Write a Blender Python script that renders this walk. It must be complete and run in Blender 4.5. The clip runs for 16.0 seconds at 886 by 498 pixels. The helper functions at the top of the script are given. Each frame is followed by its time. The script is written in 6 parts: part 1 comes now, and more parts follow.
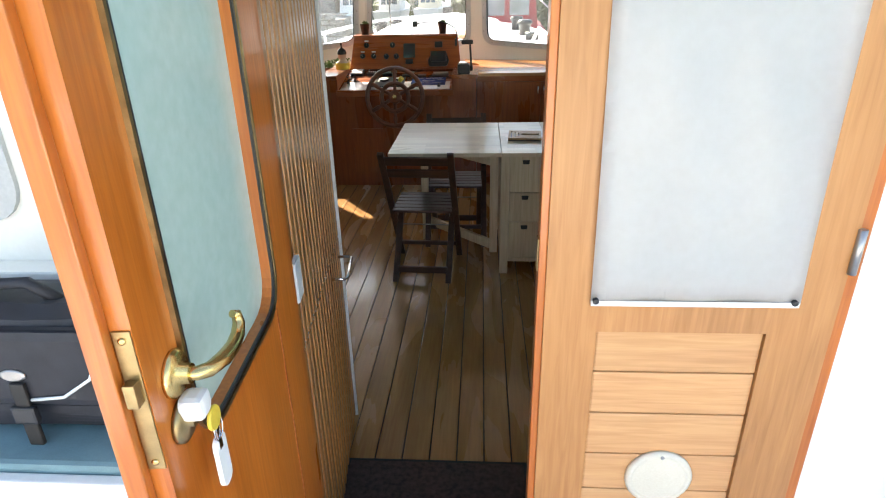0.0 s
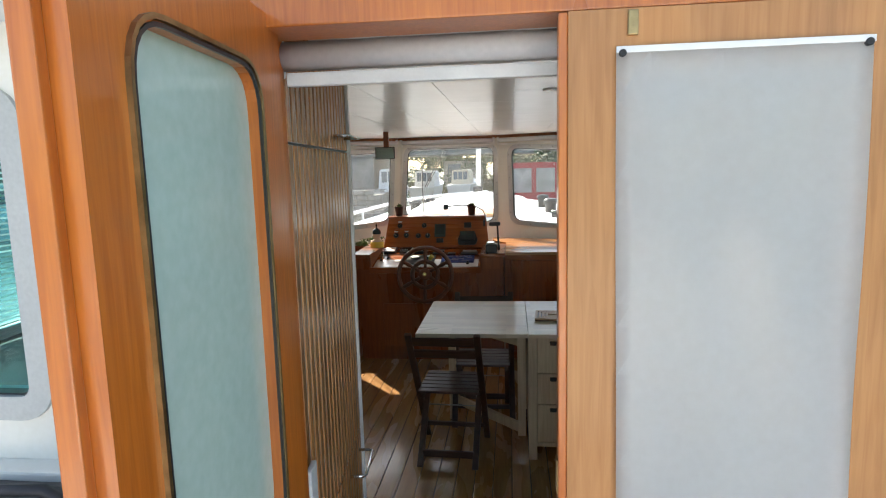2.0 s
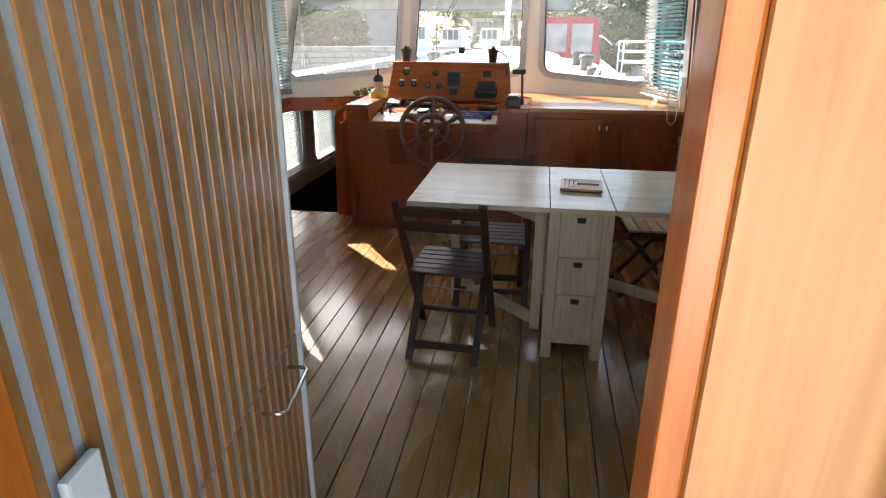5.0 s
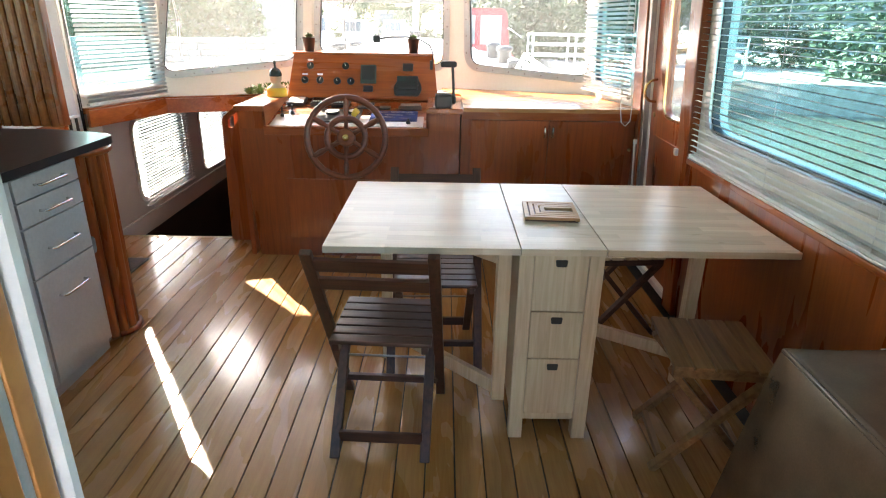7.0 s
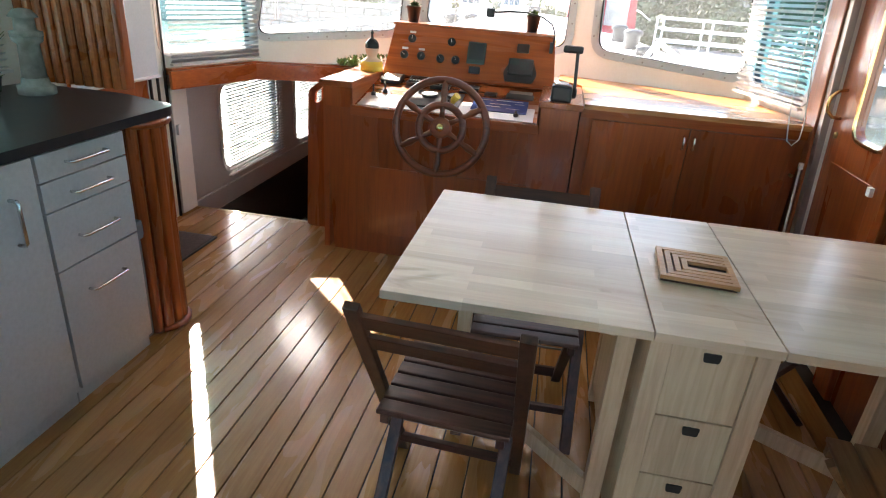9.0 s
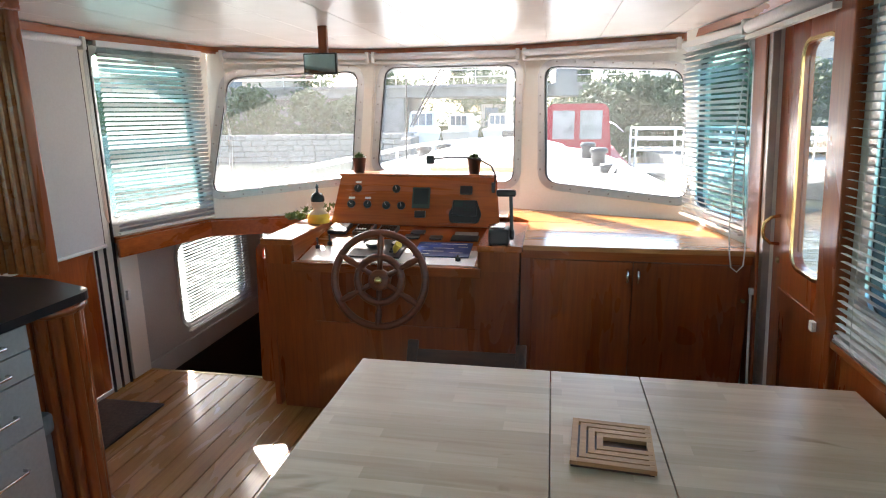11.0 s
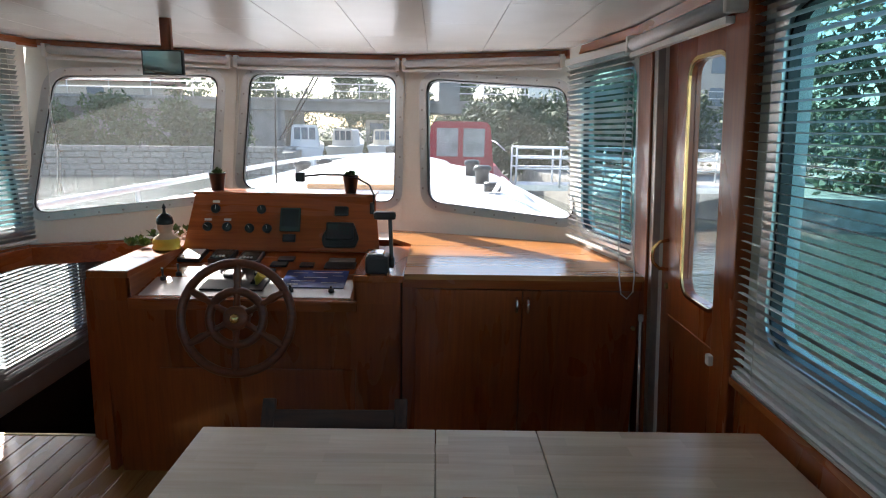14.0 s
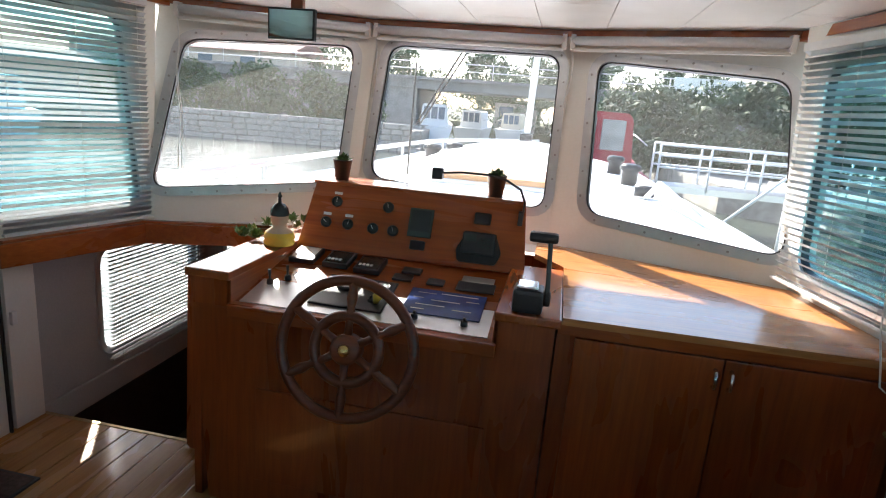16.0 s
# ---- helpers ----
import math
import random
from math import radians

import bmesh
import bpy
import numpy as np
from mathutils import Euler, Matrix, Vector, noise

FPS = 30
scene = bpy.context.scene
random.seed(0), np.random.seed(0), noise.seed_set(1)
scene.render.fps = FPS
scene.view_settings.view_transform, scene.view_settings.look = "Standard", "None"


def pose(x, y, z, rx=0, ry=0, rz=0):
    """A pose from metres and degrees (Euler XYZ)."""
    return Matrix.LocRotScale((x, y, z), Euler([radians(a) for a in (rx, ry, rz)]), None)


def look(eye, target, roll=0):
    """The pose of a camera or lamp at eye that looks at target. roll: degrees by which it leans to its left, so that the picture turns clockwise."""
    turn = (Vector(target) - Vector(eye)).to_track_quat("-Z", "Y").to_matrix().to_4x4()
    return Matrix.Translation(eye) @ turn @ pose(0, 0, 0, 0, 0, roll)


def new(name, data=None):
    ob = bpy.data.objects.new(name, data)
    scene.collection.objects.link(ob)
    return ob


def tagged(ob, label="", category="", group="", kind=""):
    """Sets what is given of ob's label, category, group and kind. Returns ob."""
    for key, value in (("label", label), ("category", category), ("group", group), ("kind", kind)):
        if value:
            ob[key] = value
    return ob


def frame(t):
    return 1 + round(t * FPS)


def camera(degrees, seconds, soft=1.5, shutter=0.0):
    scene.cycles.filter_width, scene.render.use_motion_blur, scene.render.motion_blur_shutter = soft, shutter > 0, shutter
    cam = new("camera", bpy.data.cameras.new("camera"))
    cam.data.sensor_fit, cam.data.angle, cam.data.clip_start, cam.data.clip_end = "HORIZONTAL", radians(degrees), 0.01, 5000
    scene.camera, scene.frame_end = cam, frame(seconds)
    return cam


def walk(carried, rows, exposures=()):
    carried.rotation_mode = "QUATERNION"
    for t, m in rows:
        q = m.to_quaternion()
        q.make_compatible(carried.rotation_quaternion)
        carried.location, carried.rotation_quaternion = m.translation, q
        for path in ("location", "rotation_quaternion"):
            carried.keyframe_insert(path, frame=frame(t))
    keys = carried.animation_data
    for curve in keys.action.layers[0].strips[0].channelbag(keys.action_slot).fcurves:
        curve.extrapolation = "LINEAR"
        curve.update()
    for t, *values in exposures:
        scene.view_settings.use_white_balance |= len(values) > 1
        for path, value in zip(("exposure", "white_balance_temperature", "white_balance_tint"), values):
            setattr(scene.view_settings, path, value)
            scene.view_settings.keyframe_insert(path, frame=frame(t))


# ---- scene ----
cam = camera(73.6, 16.0, soft=1.1)
PATH = [
    (0, (0.036, 0.048, 1.569), (-0.09, 1.875, 0.764), -1.3),
    (0.5, (0.05, 0.045, 1.601), (-0.131, 1.943, 0.999), -0.7),
    (1, (0.051, 0.045, 1.623), (-0.17, 1.976, 1.155), -1.1),
    (1.5, (0.041, 0.039, 1.637), (-0.17, 1.991, 1.26), -0.3),
    (2, (0.063, 0.045, 1.662), (-0.167, 2.013, 1.388), -1.5),
    (2.5, (0.129, 0.086, 1.637), (-0.198, 2.017, 1.232), -1.7),
    (3, (0.163, 0.172, 1.605), (-0.256, 2.043, 1.036), -4.2),
    (3.5, (0.109, 0.263, 1.582), (-0.241, 2.139, 0.984), -1.1),
    (5.8, (0.049, 1.039, 1.429), (-0.185, 2.835, 0.582), 1.6),
    (6, (-0.008, 1.098, 1.429), (-0.12, 2.892, 0.552), 2.8),
    (6.5, (-0.082, 1.271, 1.416), (-0.011, 3.071, 0.547), 3.0),
    (7, (-0.1, 1.491, 1.407), (-0.097, 3.357, 0.688), 0.9),
    (7.5, (-0.169, 1.66, 1.378), (-0.198, 3.484, 0.558), 0.2),
    (8, (-0.241, 1.872, 1.356), (-0.38, 3.675, 0.502), 1.9),
    (8.2, (-0.238, 1.914, 1.358), (-0.34, 3.711, 0.486), 4.8),
    (10.3, (0.1, 2.195, 1.539), (-0.474, 4.037, 1.009), 1.0),
    (10.5, (0.121, 2.211, 1.558), (-0.418, 4.072, 1.063), 0.6),
    (11, (0.131, 2.24, 1.554), (-0.22, 4.157, 1.103), -0.5),
    (11.5, (0.166, 2.263, 1.559), (0.012, 4.21, 1.128), -0.8),
    (12, (0.193, 2.277, 1.556), (0.181, 4.24, 1.176), 0.5),
    (12.5, (0.205, 2.28, 1.569), (0.181, 4.249, 1.223), 1.0),
    (13, (0.235, 2.313, 1.539), (0.092, 4.28, 1.209), 0.6),
    (13.5, (0.218, 2.408, 1.525), (0.129, 4.37, 1.149), 0.4),
    (14, (0.141, 2.559, 1.542), (0.167, 4.518, 1.144), 1.1),
    (14.5, (0.143, 2.736, 1.535), (0.112, 4.7, 1.16), 0.7),
    (15, (0.166, 2.917, 1.553), (-0.105, 4.852, 1.124), 0.8),
    (15.5, (0.074, 3.051, 1.526), (-0.329, 4.948, 1.039), 0.7),
    (16, (-0.057, 3.16, 1.562), (-0.408, 5.072, 1.093), 4.7),
]
EXPOSURES = [(0, 2.15, 7300, 11), (1, 1.8, 7300, 10), (2, 1.5, 7200, 11), (3, 1.6, 7200, 11), (3.5, 1.8, 7200, 11), (5.8, 2.8, 7100, 15), (7, 3.35, 7200, 14), (8.2, 3.25, 7100, 16), (10.3, 2.85, 6800, 14),
             (11, 2.6, 6750, 14), (12, 1.8, 6600, 14), (12.5, 1.6, 6350, 14), (14.5, 1.45, 6350, 13), (15, 1.5, 6400, 13), (16, 1.8, 6450, 13)]
walk(cam, [(t, look(eye, target, roll)) for t, eye, target, roll in PATH], EXPOSURES)

# ---- world, sun, exposure ----
SUN_EL = radians(35.4)
world = bpy.data.worlds.new("sky")
scene.world = world
world.use_nodes = True
wn = world.node_tree
sky = wn.nodes.new("ShaderNodeTexSky")
sky.sky_type, sky.sun_disc, sky.sun_elevation, sky.sun_rotation = "NISHITA", False, SUN_EL, radians(-33.7)
sky.dust_density, sky.ozone_density = 1.0, 1.0
wn.links.new(sky.outputs[0], wn.nodes["Background"].inputs[0])
wn.nodes["Background"].inputs[1].default_value = 0.15
sun = new("sun", bpy.data.lights.new("sun", "SUN"))
sun.data.energy, sun.data.angle, sun.data.color = 4.8, radians(0.6), (1.0, 0.95, 0.86)
sun.matrix_world = look((-5.55, 8.32, 7.1), (0, 0, 0))


# ---- materials ----
def base_mat(name, rough=0.5, metal=0.0, spec=0.5, coat=0.0):
    m = bpy.data.materials.new(name)
    m.use_nodes = True
    b = m.node_tree.nodes["Principled BSDF"]
    b.inputs["Roughness"].default_value, b.inputs["Metallic"].default_value = rough, metal
    b.inputs["Specular IOR Level"].default_value, b.inputs["Coat Weight"].default_value = spec, coat
    b.inputs["Coat Roughness"].default_value = 0.12
    return m, m.node_tree, b


def noise_node(nt, scale, stretch=(1, 1, 1), detail=5.0, distort=0.0):
    co = nt.nodes.new("ShaderNodeTexCoord")
    mp = nt.nodes.new("ShaderNodeMapping")
    mp.inputs["Scale"].default_value = stretch
    info = nt.nodes.new("ShaderNodeObjectInfo")
    add = nt.nodes.new("ShaderNodeVectorMath")
    add.operation = "MULTIPLY_ADD"
    nt.links.new(info.outputs["Random"], add.inputs[0])
    add.inputs[1].default_value = (7.3, 5.1, 9.7)
    nt.links.new(co.outputs["Object"], add.inputs[2])
    nt.links.new(add.outputs[0], mp.inputs[0])
    n = nt.nodes.new("ShaderNodeTexNoise")
    n.inputs["Scale"].default_value, n.inputs["Detail"].default_value, n.inputs["Distortion"].default_value = scale, detail, distort
    nt.links.new(mp.outputs[0], n.inputs["Vector"])
    return n.outputs["Fac"]


def ramp(nt, fac, a, b, lo=0.3, hi=0.7):
    r = nt.nodes.new("ShaderNodeValToRGB")
    r.color_ramp.elements[0].position, r.color_ramp.elements[1].position = lo, hi
    r.color_ramp.elements[0].color, r.color_ramp.elements[1].color = (*a, 1), (*b, 1)
    nt.links.new(fac, r.inputs[0])
    return r.outputs[0]


def mixc(nt, kind, fac, a, b):
    m = nt.nodes.new("ShaderNodeMix")
    m.data_type, m.blend_type = "RGBA", kind
    if isinstance(fac, float):
        m.inputs[0].default_value = fac
    else:
        nt.links.new(fac, m.inputs[0])
    nt.links.new(a, m.inputs[6])
    nt.links.new(b, m.inputs[7])
    return m.outputs[2]


def bump(nt, b, fac, strength, dist=0.002):
    n = nt.nodes.new("ShaderNodeBump")
    n.inputs["Strength"].default_value, n.inputs["Distance"].default_value = strength, dist
    nt.links.new(fac, n.inputs["Height"])
    nt.links.new(n.outputs[0], b.inputs["Normal"])


def wood(name, dark, light, axis="z", rough=0.35, coat=0.3, fine=60.0, vary=0.25, bumps=0.15):
    """Grained wood: long streaks along one axis, broad colour drift and a different tone for each piece."""
    m, nt, b = base_mat(name, rough, coat=coat)
    s = {"x": (0.06, 1, 1), "y": (1, 0.06, 1), "z": (1, 1, 0.06)}[axis]
    grain = noise_node(nt, fine, s, 6.0, 0.6)
    broad = noise_node(nt, 6.0, tuple(max(v, 0.2) for v in s), 3.0, 1.0)
    c = mixc(nt, "OVERLAY", 0.4, ramp(nt, grain, dark, light), ramp(nt, broad, (0.32,) * 3, (0.68,) * 3))
    info = nt.nodes.new("ShaderNodeObjectInfo")
    c = mixc(nt, "MULTIPLY", 1.0, c, ramp(nt, info.outputs["Random"], (1 - vary,) * 3, (1, 1, 1), 0, 1))
    nt.links.new(c, b.inputs["Base Color"])
    rr = nt.nodes.new("ShaderNodeMapRange")
    rr.inputs[3].default_value, rr.inputs[4].default_value = rough * 0.7, rough * 1.35
    nt.links.new(broad, rr.inputs[0])
    nt.links.new(rr.outputs[0], b.inputs["Roughness"])
    bump(nt, b, grain, bumps)
    return m


def paint(name, col, rough=0.4, vary=0.08, scale=9.0, metal=0.0, bumps=0.05, coat=0.0, spec=0.5):
    """Paint, plastic, stone or cloth: a base colour with soft stains and fine grain."""
    m, nt, b = base_mat(name, rough, metal, coat=coat, spec=spec)
    broad = noise_node(nt, scale, (1, 1, 1), 4.0)
    fine = noise_node(nt, scale * 25, (1, 1, 1), 3.0)
    lo = tuple(max(0.0, c * (1 - vary)) for c in col)
    hi = tuple(min(1.0, c * (1 + vary)) for c in col)
    c = mixc(nt, "OVERLAY", 0.15, ramp(nt, broad, lo, hi), ramp(nt, fine, (0.3,) * 3, (0.7,) * 3))
    nt.links.new(c, b.inputs["Base Color"])
    bump(nt, b, fine, bumps)
    return m


def clear_glass(name, tint, gloss=1.0, dust_haze=0.0):
    m = bpy.data.materials.new(name)
    m.use_nodes = True
    nt = m.node_tree
    nt.nodes.remove(nt.nodes["Principled BSDF"])
    tr, gl = nt.nodes.new("ShaderNodeBsdfTransparent"), nt.nodes.new("ShaderNodeBsdfGlossy")
    tr.inputs[0].default_value = (*tint, 1)
    gl.inputs["Roughness"].default_value = 0.02
    lw_, pw_, fr, mx = nt.nodes.new("ShaderNodeLayerWeight"), nt.nodes.new("ShaderNodeMath"), nt.nodes.new("ShaderNodeMath"), nt.nodes.new("ShaderNodeMixShader")
    lw_.inputs[0].default_value = 0.5
    pw_.operation, fr.operation = "POWER", "MULTIPLY_ADD"
    pw_.inputs[1].default_value, fr.inputs[1].default_value, fr.inputs[2].default_value = 4.0, 0.5 * gloss, 0.025 * gloss
    nt.links.new(lw_.outputs["Facing"], pw_.inputs[0])
    nt.links.new(pw_.outputs[0], fr.inputs[0])
    nt.links.new(fr.outputs[0], mx.inputs[0])
    nt.links.new(tr.outputs[0], mx.inputs[1])
    nt.links.new(gl.outputs[0], mx.inputs[2])
    out = mx.outputs[0]
    # uneven pale film: dust on the pane, strengthened to paint outdoor haze
    if dust_haze:
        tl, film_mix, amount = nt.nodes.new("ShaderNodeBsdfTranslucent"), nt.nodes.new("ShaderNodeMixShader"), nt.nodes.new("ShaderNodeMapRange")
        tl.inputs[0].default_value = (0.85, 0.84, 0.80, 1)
        amount.inputs[3].default_value, amount.inputs[4].default_value = dust_haze * 0.6, dust_haze * 1.4
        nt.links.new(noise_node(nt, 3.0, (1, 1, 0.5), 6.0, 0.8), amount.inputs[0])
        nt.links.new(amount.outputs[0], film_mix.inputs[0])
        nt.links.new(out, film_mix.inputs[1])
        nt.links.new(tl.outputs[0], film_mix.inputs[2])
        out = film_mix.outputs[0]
    nt.links.new(out, nt.nodes["Material Output"].inputs[0])
    return m


MAHOG = wood("varnished_mahogany", (0.26, 0.053, 0.010), (0.39, 0.092, 0.018), "z", 0.28, 0.4)
MAHOG_X = wood("varnished_mahogany_across", (0.28, 0.060, 0.012), (0.42, 0.105, 0.021), "x", 0.26, 0.4)
MAHOG_Y = wood("varnished_mahogany_along", (0.30, 0.068, 0.013), (0.44, 0.125, 0.026), "y", 0.28, 0.4)
DOORWOOD = wood("orange_varnished_door_wood", (0.47, 0.115, 0.014), (0.61, 0.175, 0.024), "z", 0.3, 0.35, 130, 0.10)
OAK = wood("pale_weathered_oak", (0.46, 0.19, 0.056), (0.57, 0.26, 0.085), "z", 0.45, 0.15, 110, 0.10)
OAK_X = wood("pale_weathered_oak_across", (0.56, 0.27, 0.105), (0.68, 0.36, 0.155), "x", 0.5, 0.1, 120, 0.15)
# mahogany lightened to gold: the sun's glare on the shelf is in its colour
SUNLITSHELF = wood("sunlit_varnished_shelf", (0.36, 0.135, 0.035), (0.56, 0.25, 0.075), "x", 0.28, 0.5, 80, 0.05)
WHEELWOOD = wood("dark_varnished_wheel_wood", (0.11, 0.022, 0.006), (0.20, 0.046, 0.011), "x", 0.36, 0.1, 80)
FLOORWOOD = wood("varnished_teak_floor", (0.36, 0.172, 0.054), (0.45, 0.230, 0.078), "y", 0.26, 0.6, 90, 0.07, 0.06)
BIRCH_TOP = wood("glued_birch_staves", (0.69, 0.50, 0.335), (0.79, 0.62, 0.45), "x", 0.36, 0.12, 60, 0.04)
nt = BIRCH_TOP.node_tree
bs = nt.nodes["Principled BSDF"]
staves, co_, tone = nt.nodes.new("ShaderNodeTexBrick"), nt.nodes.new("ShaderNodeTexCoord"), nt.nodes.new("ShaderNodeMix")
nt.links.new(co_.outputs["Object"], staves.inputs["Vector"])
for key, v in (("Scale", 1.0), ("Mortar Size", 0.0), ("Brick Width", 0.31), ("Row Height", 0.044), ("Bias", 0.0)):
    staves.inputs[key].default_value = v
staves.inputs["Color1"].default_value, staves.inputs["Color2"].default_value = (1.0, 1.0, 1.0, 1), (0.80, 0.76, 0.70, 1)
tone.data_type, tone.blend_type = "RGBA", "MULTIPLY"
tone.inputs[0].default_value = 1.0
nt.links.new(bs.inputs["Base Color"].links[0].from_socket, tone.inputs[6])
knots = ramp(nt, noise_node(nt, 5.0, (0.5, 1.6, 1), 3.0, 1.5), (0.62, 0.52, 0.40), (1, 1, 1), 0.24, 0.34)
nt.links.new(mixc(nt, "MULTIPLY", 1.0, staves.outputs["Color"], knots), tone.inputs[7])
nt.links.new(tone.outputs[2], bs.inputs["Base Color"])
BIRCH_Z = wood("pale_birch_upright", (0.60, 0.43, 0.26), (0.74, 0.58, 0.39), "z", 0.45, 0.05, 80, 0.08)
DARKCHAIR = wood("dark_stained_wood", (0.040, 0.014, 0.008), (0.105, 0.040, 0.022), "x", 0.4, 0.15, 60, 0.25)
DARKCHAIR_Z = wood("dark_stained_wood_upright", (0.040, 0.014, 0.008), (0.105, 0.040, 0.022), "z", 0.4, 0.15, 60, 0.25)
TANWOOD = wood("tan_stool_wood", (0.22, 0.10, 0.035), (0.40, 0.21, 0.085), "y", 0.45, 0.1, 50, 0.2)
CABSLAT = wood("varnished_cabinet_slat", (0.48, 0.195, 0.055), (0.57, 0.25, 0.075), "z", 0.34, 0.5, 45, 0.3, 0.06)
WHITE = paint("cream_white_paint", (0.78, 0.76, 0.70), 0.35, 0.03, 3)
CEIL = paint("glossy_white_ceiling_panel", (0.80, 0.80, 0.79), 0.24, 0.04, 5, bumps=0.1)
GREYGAP = paint("grey_backing_board", (0.46, 0.48, 0.48), 0.4)
DARK = paint("black_caulking", (0.02, 0.016, 0.013), 0.6)
BLACK = paint("black_plastic", (0.018, 0.018, 0.02), 0.35)
BLACKTOP = paint("black_worktop", (0.022, 0.022, 0.025), 0.28, 0.2, 30)
GREYDOOR = paint("light_grey_cabinet_laminate", (0.47, 0.47, 0.47), 0.35, 0.02, 3)
HULLGREY = paint("grey_white_hull_lining", (0.46, 0.47, 0.46), 0.45, 0.05, 4)
ALU = paint("brushed_aluminium", (0.62, 0.62, 0.62), 0.35, 0.05, 20, 1.0)
CHROME = paint("chrome", (0.75, 0.75, 0.75), 0.15, 0.02, 20, 1.0)
BRASS = paint("worn_brass", (0.72, 0.50, 0.20), 0.25, 0.15, 30, 1.0)
OLDBRASS = paint("tarnished_brass", (0.36, 0.26, 0.13), 0.38, 0.25, 40, 1.0)
BLIND = paint("white_aluminium_slat", (0.74, 0.75, 0.75), 0.35, 0.02, 3)
SHADE = paint("grey_white_roller_fabric", (0.62, 0.62, 0.64), 0.6, 0.02, 4)
SHEET = paint("white_plastic_sheet", (0.80, 0.775, 0.74), 0.14, 0.02, 2.5)
PLASTIC = paint("white_plastic", (0.75, 0.75, 0.73), 0.35)
BEIGE = paint("beige_plastic", (0.66, 0.60, 0.48), 0.4)
COVER = paint("brown_vinyl_cover", (0.13, 0.080, 0.048), 0.24, 0.2, 8, bumps=0.12)
RUG = paint("dark_brown_doormat", (0.085, 0.055, 0.048), 0.95, 0.4, 60, bumps=0.8)
# near-black tone that puts the stairwell's shade into steps, landing and hull side
WELLSHADE = paint("near_black_stairwell_shade", (0.020, 0.012, 0.011), 0.95, 0.3, 40)
BAG = paint("black_nylon", (0.018, 0.018, 0.024), 0.6, 0.3, 20, bumps=0.3)
TEAL = paint("teal_seat_cushion", (0.16, 0.27, 0.29), 0.6, 0.1, 15)
POT = paint("black_pot", (0.02, 0.02, 0.02), 0.5)
LEAF = paint("green_leaf", (0.075, 0.14, 0.035), 0.5, 0.4, 40)
YELLOW = paint("yellow_plastic", (0.70, 0.50, 0.06), 0.4)
SKIN = paint("painted_cream_plaster", (0.55, 0.42, 0.30), 0.5)
NAVY = paint("navy_chart_card", (0.05, 0.08, 0.24), 0.12, 0.35, 14)
SCREEN = paint("dark_grey_display", (0.05, 0.075, 0.07), 0.15)
DIAL = paint("dark_dial_face", (0.03, 0.04, 0.04), 0.2)
STEELPLATE = paint("dull_steel_plate", (0.40, 0.38, 0.36), 0.35, 0.1, 20, 0.8)
GREYBIN = paint("grey_felt", (0.20, 0.21, 0.22), 0.8, 0.1, 20)
STONEGREY = paint("grey_green_stone", (0.25, 0.26, 0.24), 0.8, 0.25, 30)
# last number mixes a whitish film into the glass as haze over the view
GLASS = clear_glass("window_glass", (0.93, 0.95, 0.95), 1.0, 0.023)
TINTED = clear_glass("teal_tinted_glass", (0.62, 0.87, 0.88), 1.0, 0.004)
VASE = clear_glass("vase_glass", (0.8, 0.88, 0.84))
MIRROR = paint("mirror_glass", (0.8, 0.8, 0.8), 0.03, 0.0, 3, 1.0, 0.0)
FROST = paint("frosted_teal_glass", (0.45, 0.585, 0.51), 0.09, 0.02, 2)
DECK = paint("white_deck_paint", (0.80, 0.80, 0.79), 0.5, 0.04, 2)
STONE = paint("pale_quay_stone", (0.36, 0.34, 0.30), 0.9, 0.3, 4, bumps=0.6)
CONCRETE = paint("grey_concrete", (0.25, 0.25, 0.24), 0.9, 0.2, 2)
RED = paint("dark_red_canvas", (0.40, 0.035, 0.045), 0.6, 0.1, 6)
FOLIAGE = paint("bush_foliage", (0.085, 0.115, 0.055), 0.7, 0.5, 3)
EARTH = paint("grassy_earth", (0.12, 0.13, 0.06), 0.95, 0.4, 1.5)
ROOF = paint("clay_roof", (0.35, 0.20, 0.16), 0.9, 0.15, 2)
RENDER = paint("beige_facade", (0.52, 0.47, 0.40), 0.9, 0.1, 1)
CANOPY_FILM = paint("clouded_canopy_film", (0.33, 0.32, 0.32), 0.12, 0.25, 3)
PALEBLUE = paint("dusty_blue_window", (0.12, 0.16, 0.20), 0.2)

WATER, wnt, wb = base_mat("canal_water", 0.12)
wb.inputs["Base Color"].default_value = (0.075, 0.09, 0.068, 1)
bump(wnt, wb, noise_node(wnt, 2.2, (1, 1.6, 1), 4.0, 0.5), 0.7, 0.08)


# ---- mesh helpers ----
def box(bm, x0, x1, y0, y1, z0, z1, m=None, bev=0.0):
    r = bmesh.ops.create_cube(bm, size=1.0)
    t = Matrix.Translation(((x0 + x1) / 2, (y0 + y1) / 2, (z0 + z1) / 2)) @ Matrix.Diagonal((x1 - x0, y1 - y0, z1 - z0, 1))
    bmesh.ops.transform(bm, matrix=(m @ t) if m else t, verts=r["verts"])
    if bev:
        es = list({e for v in r["verts"] for e in v.link_edges})
        bmesh.ops.bevel(bm, geom=es, offset=bev, segments=2, affect="EDGES", profile=0.6)
    return bm


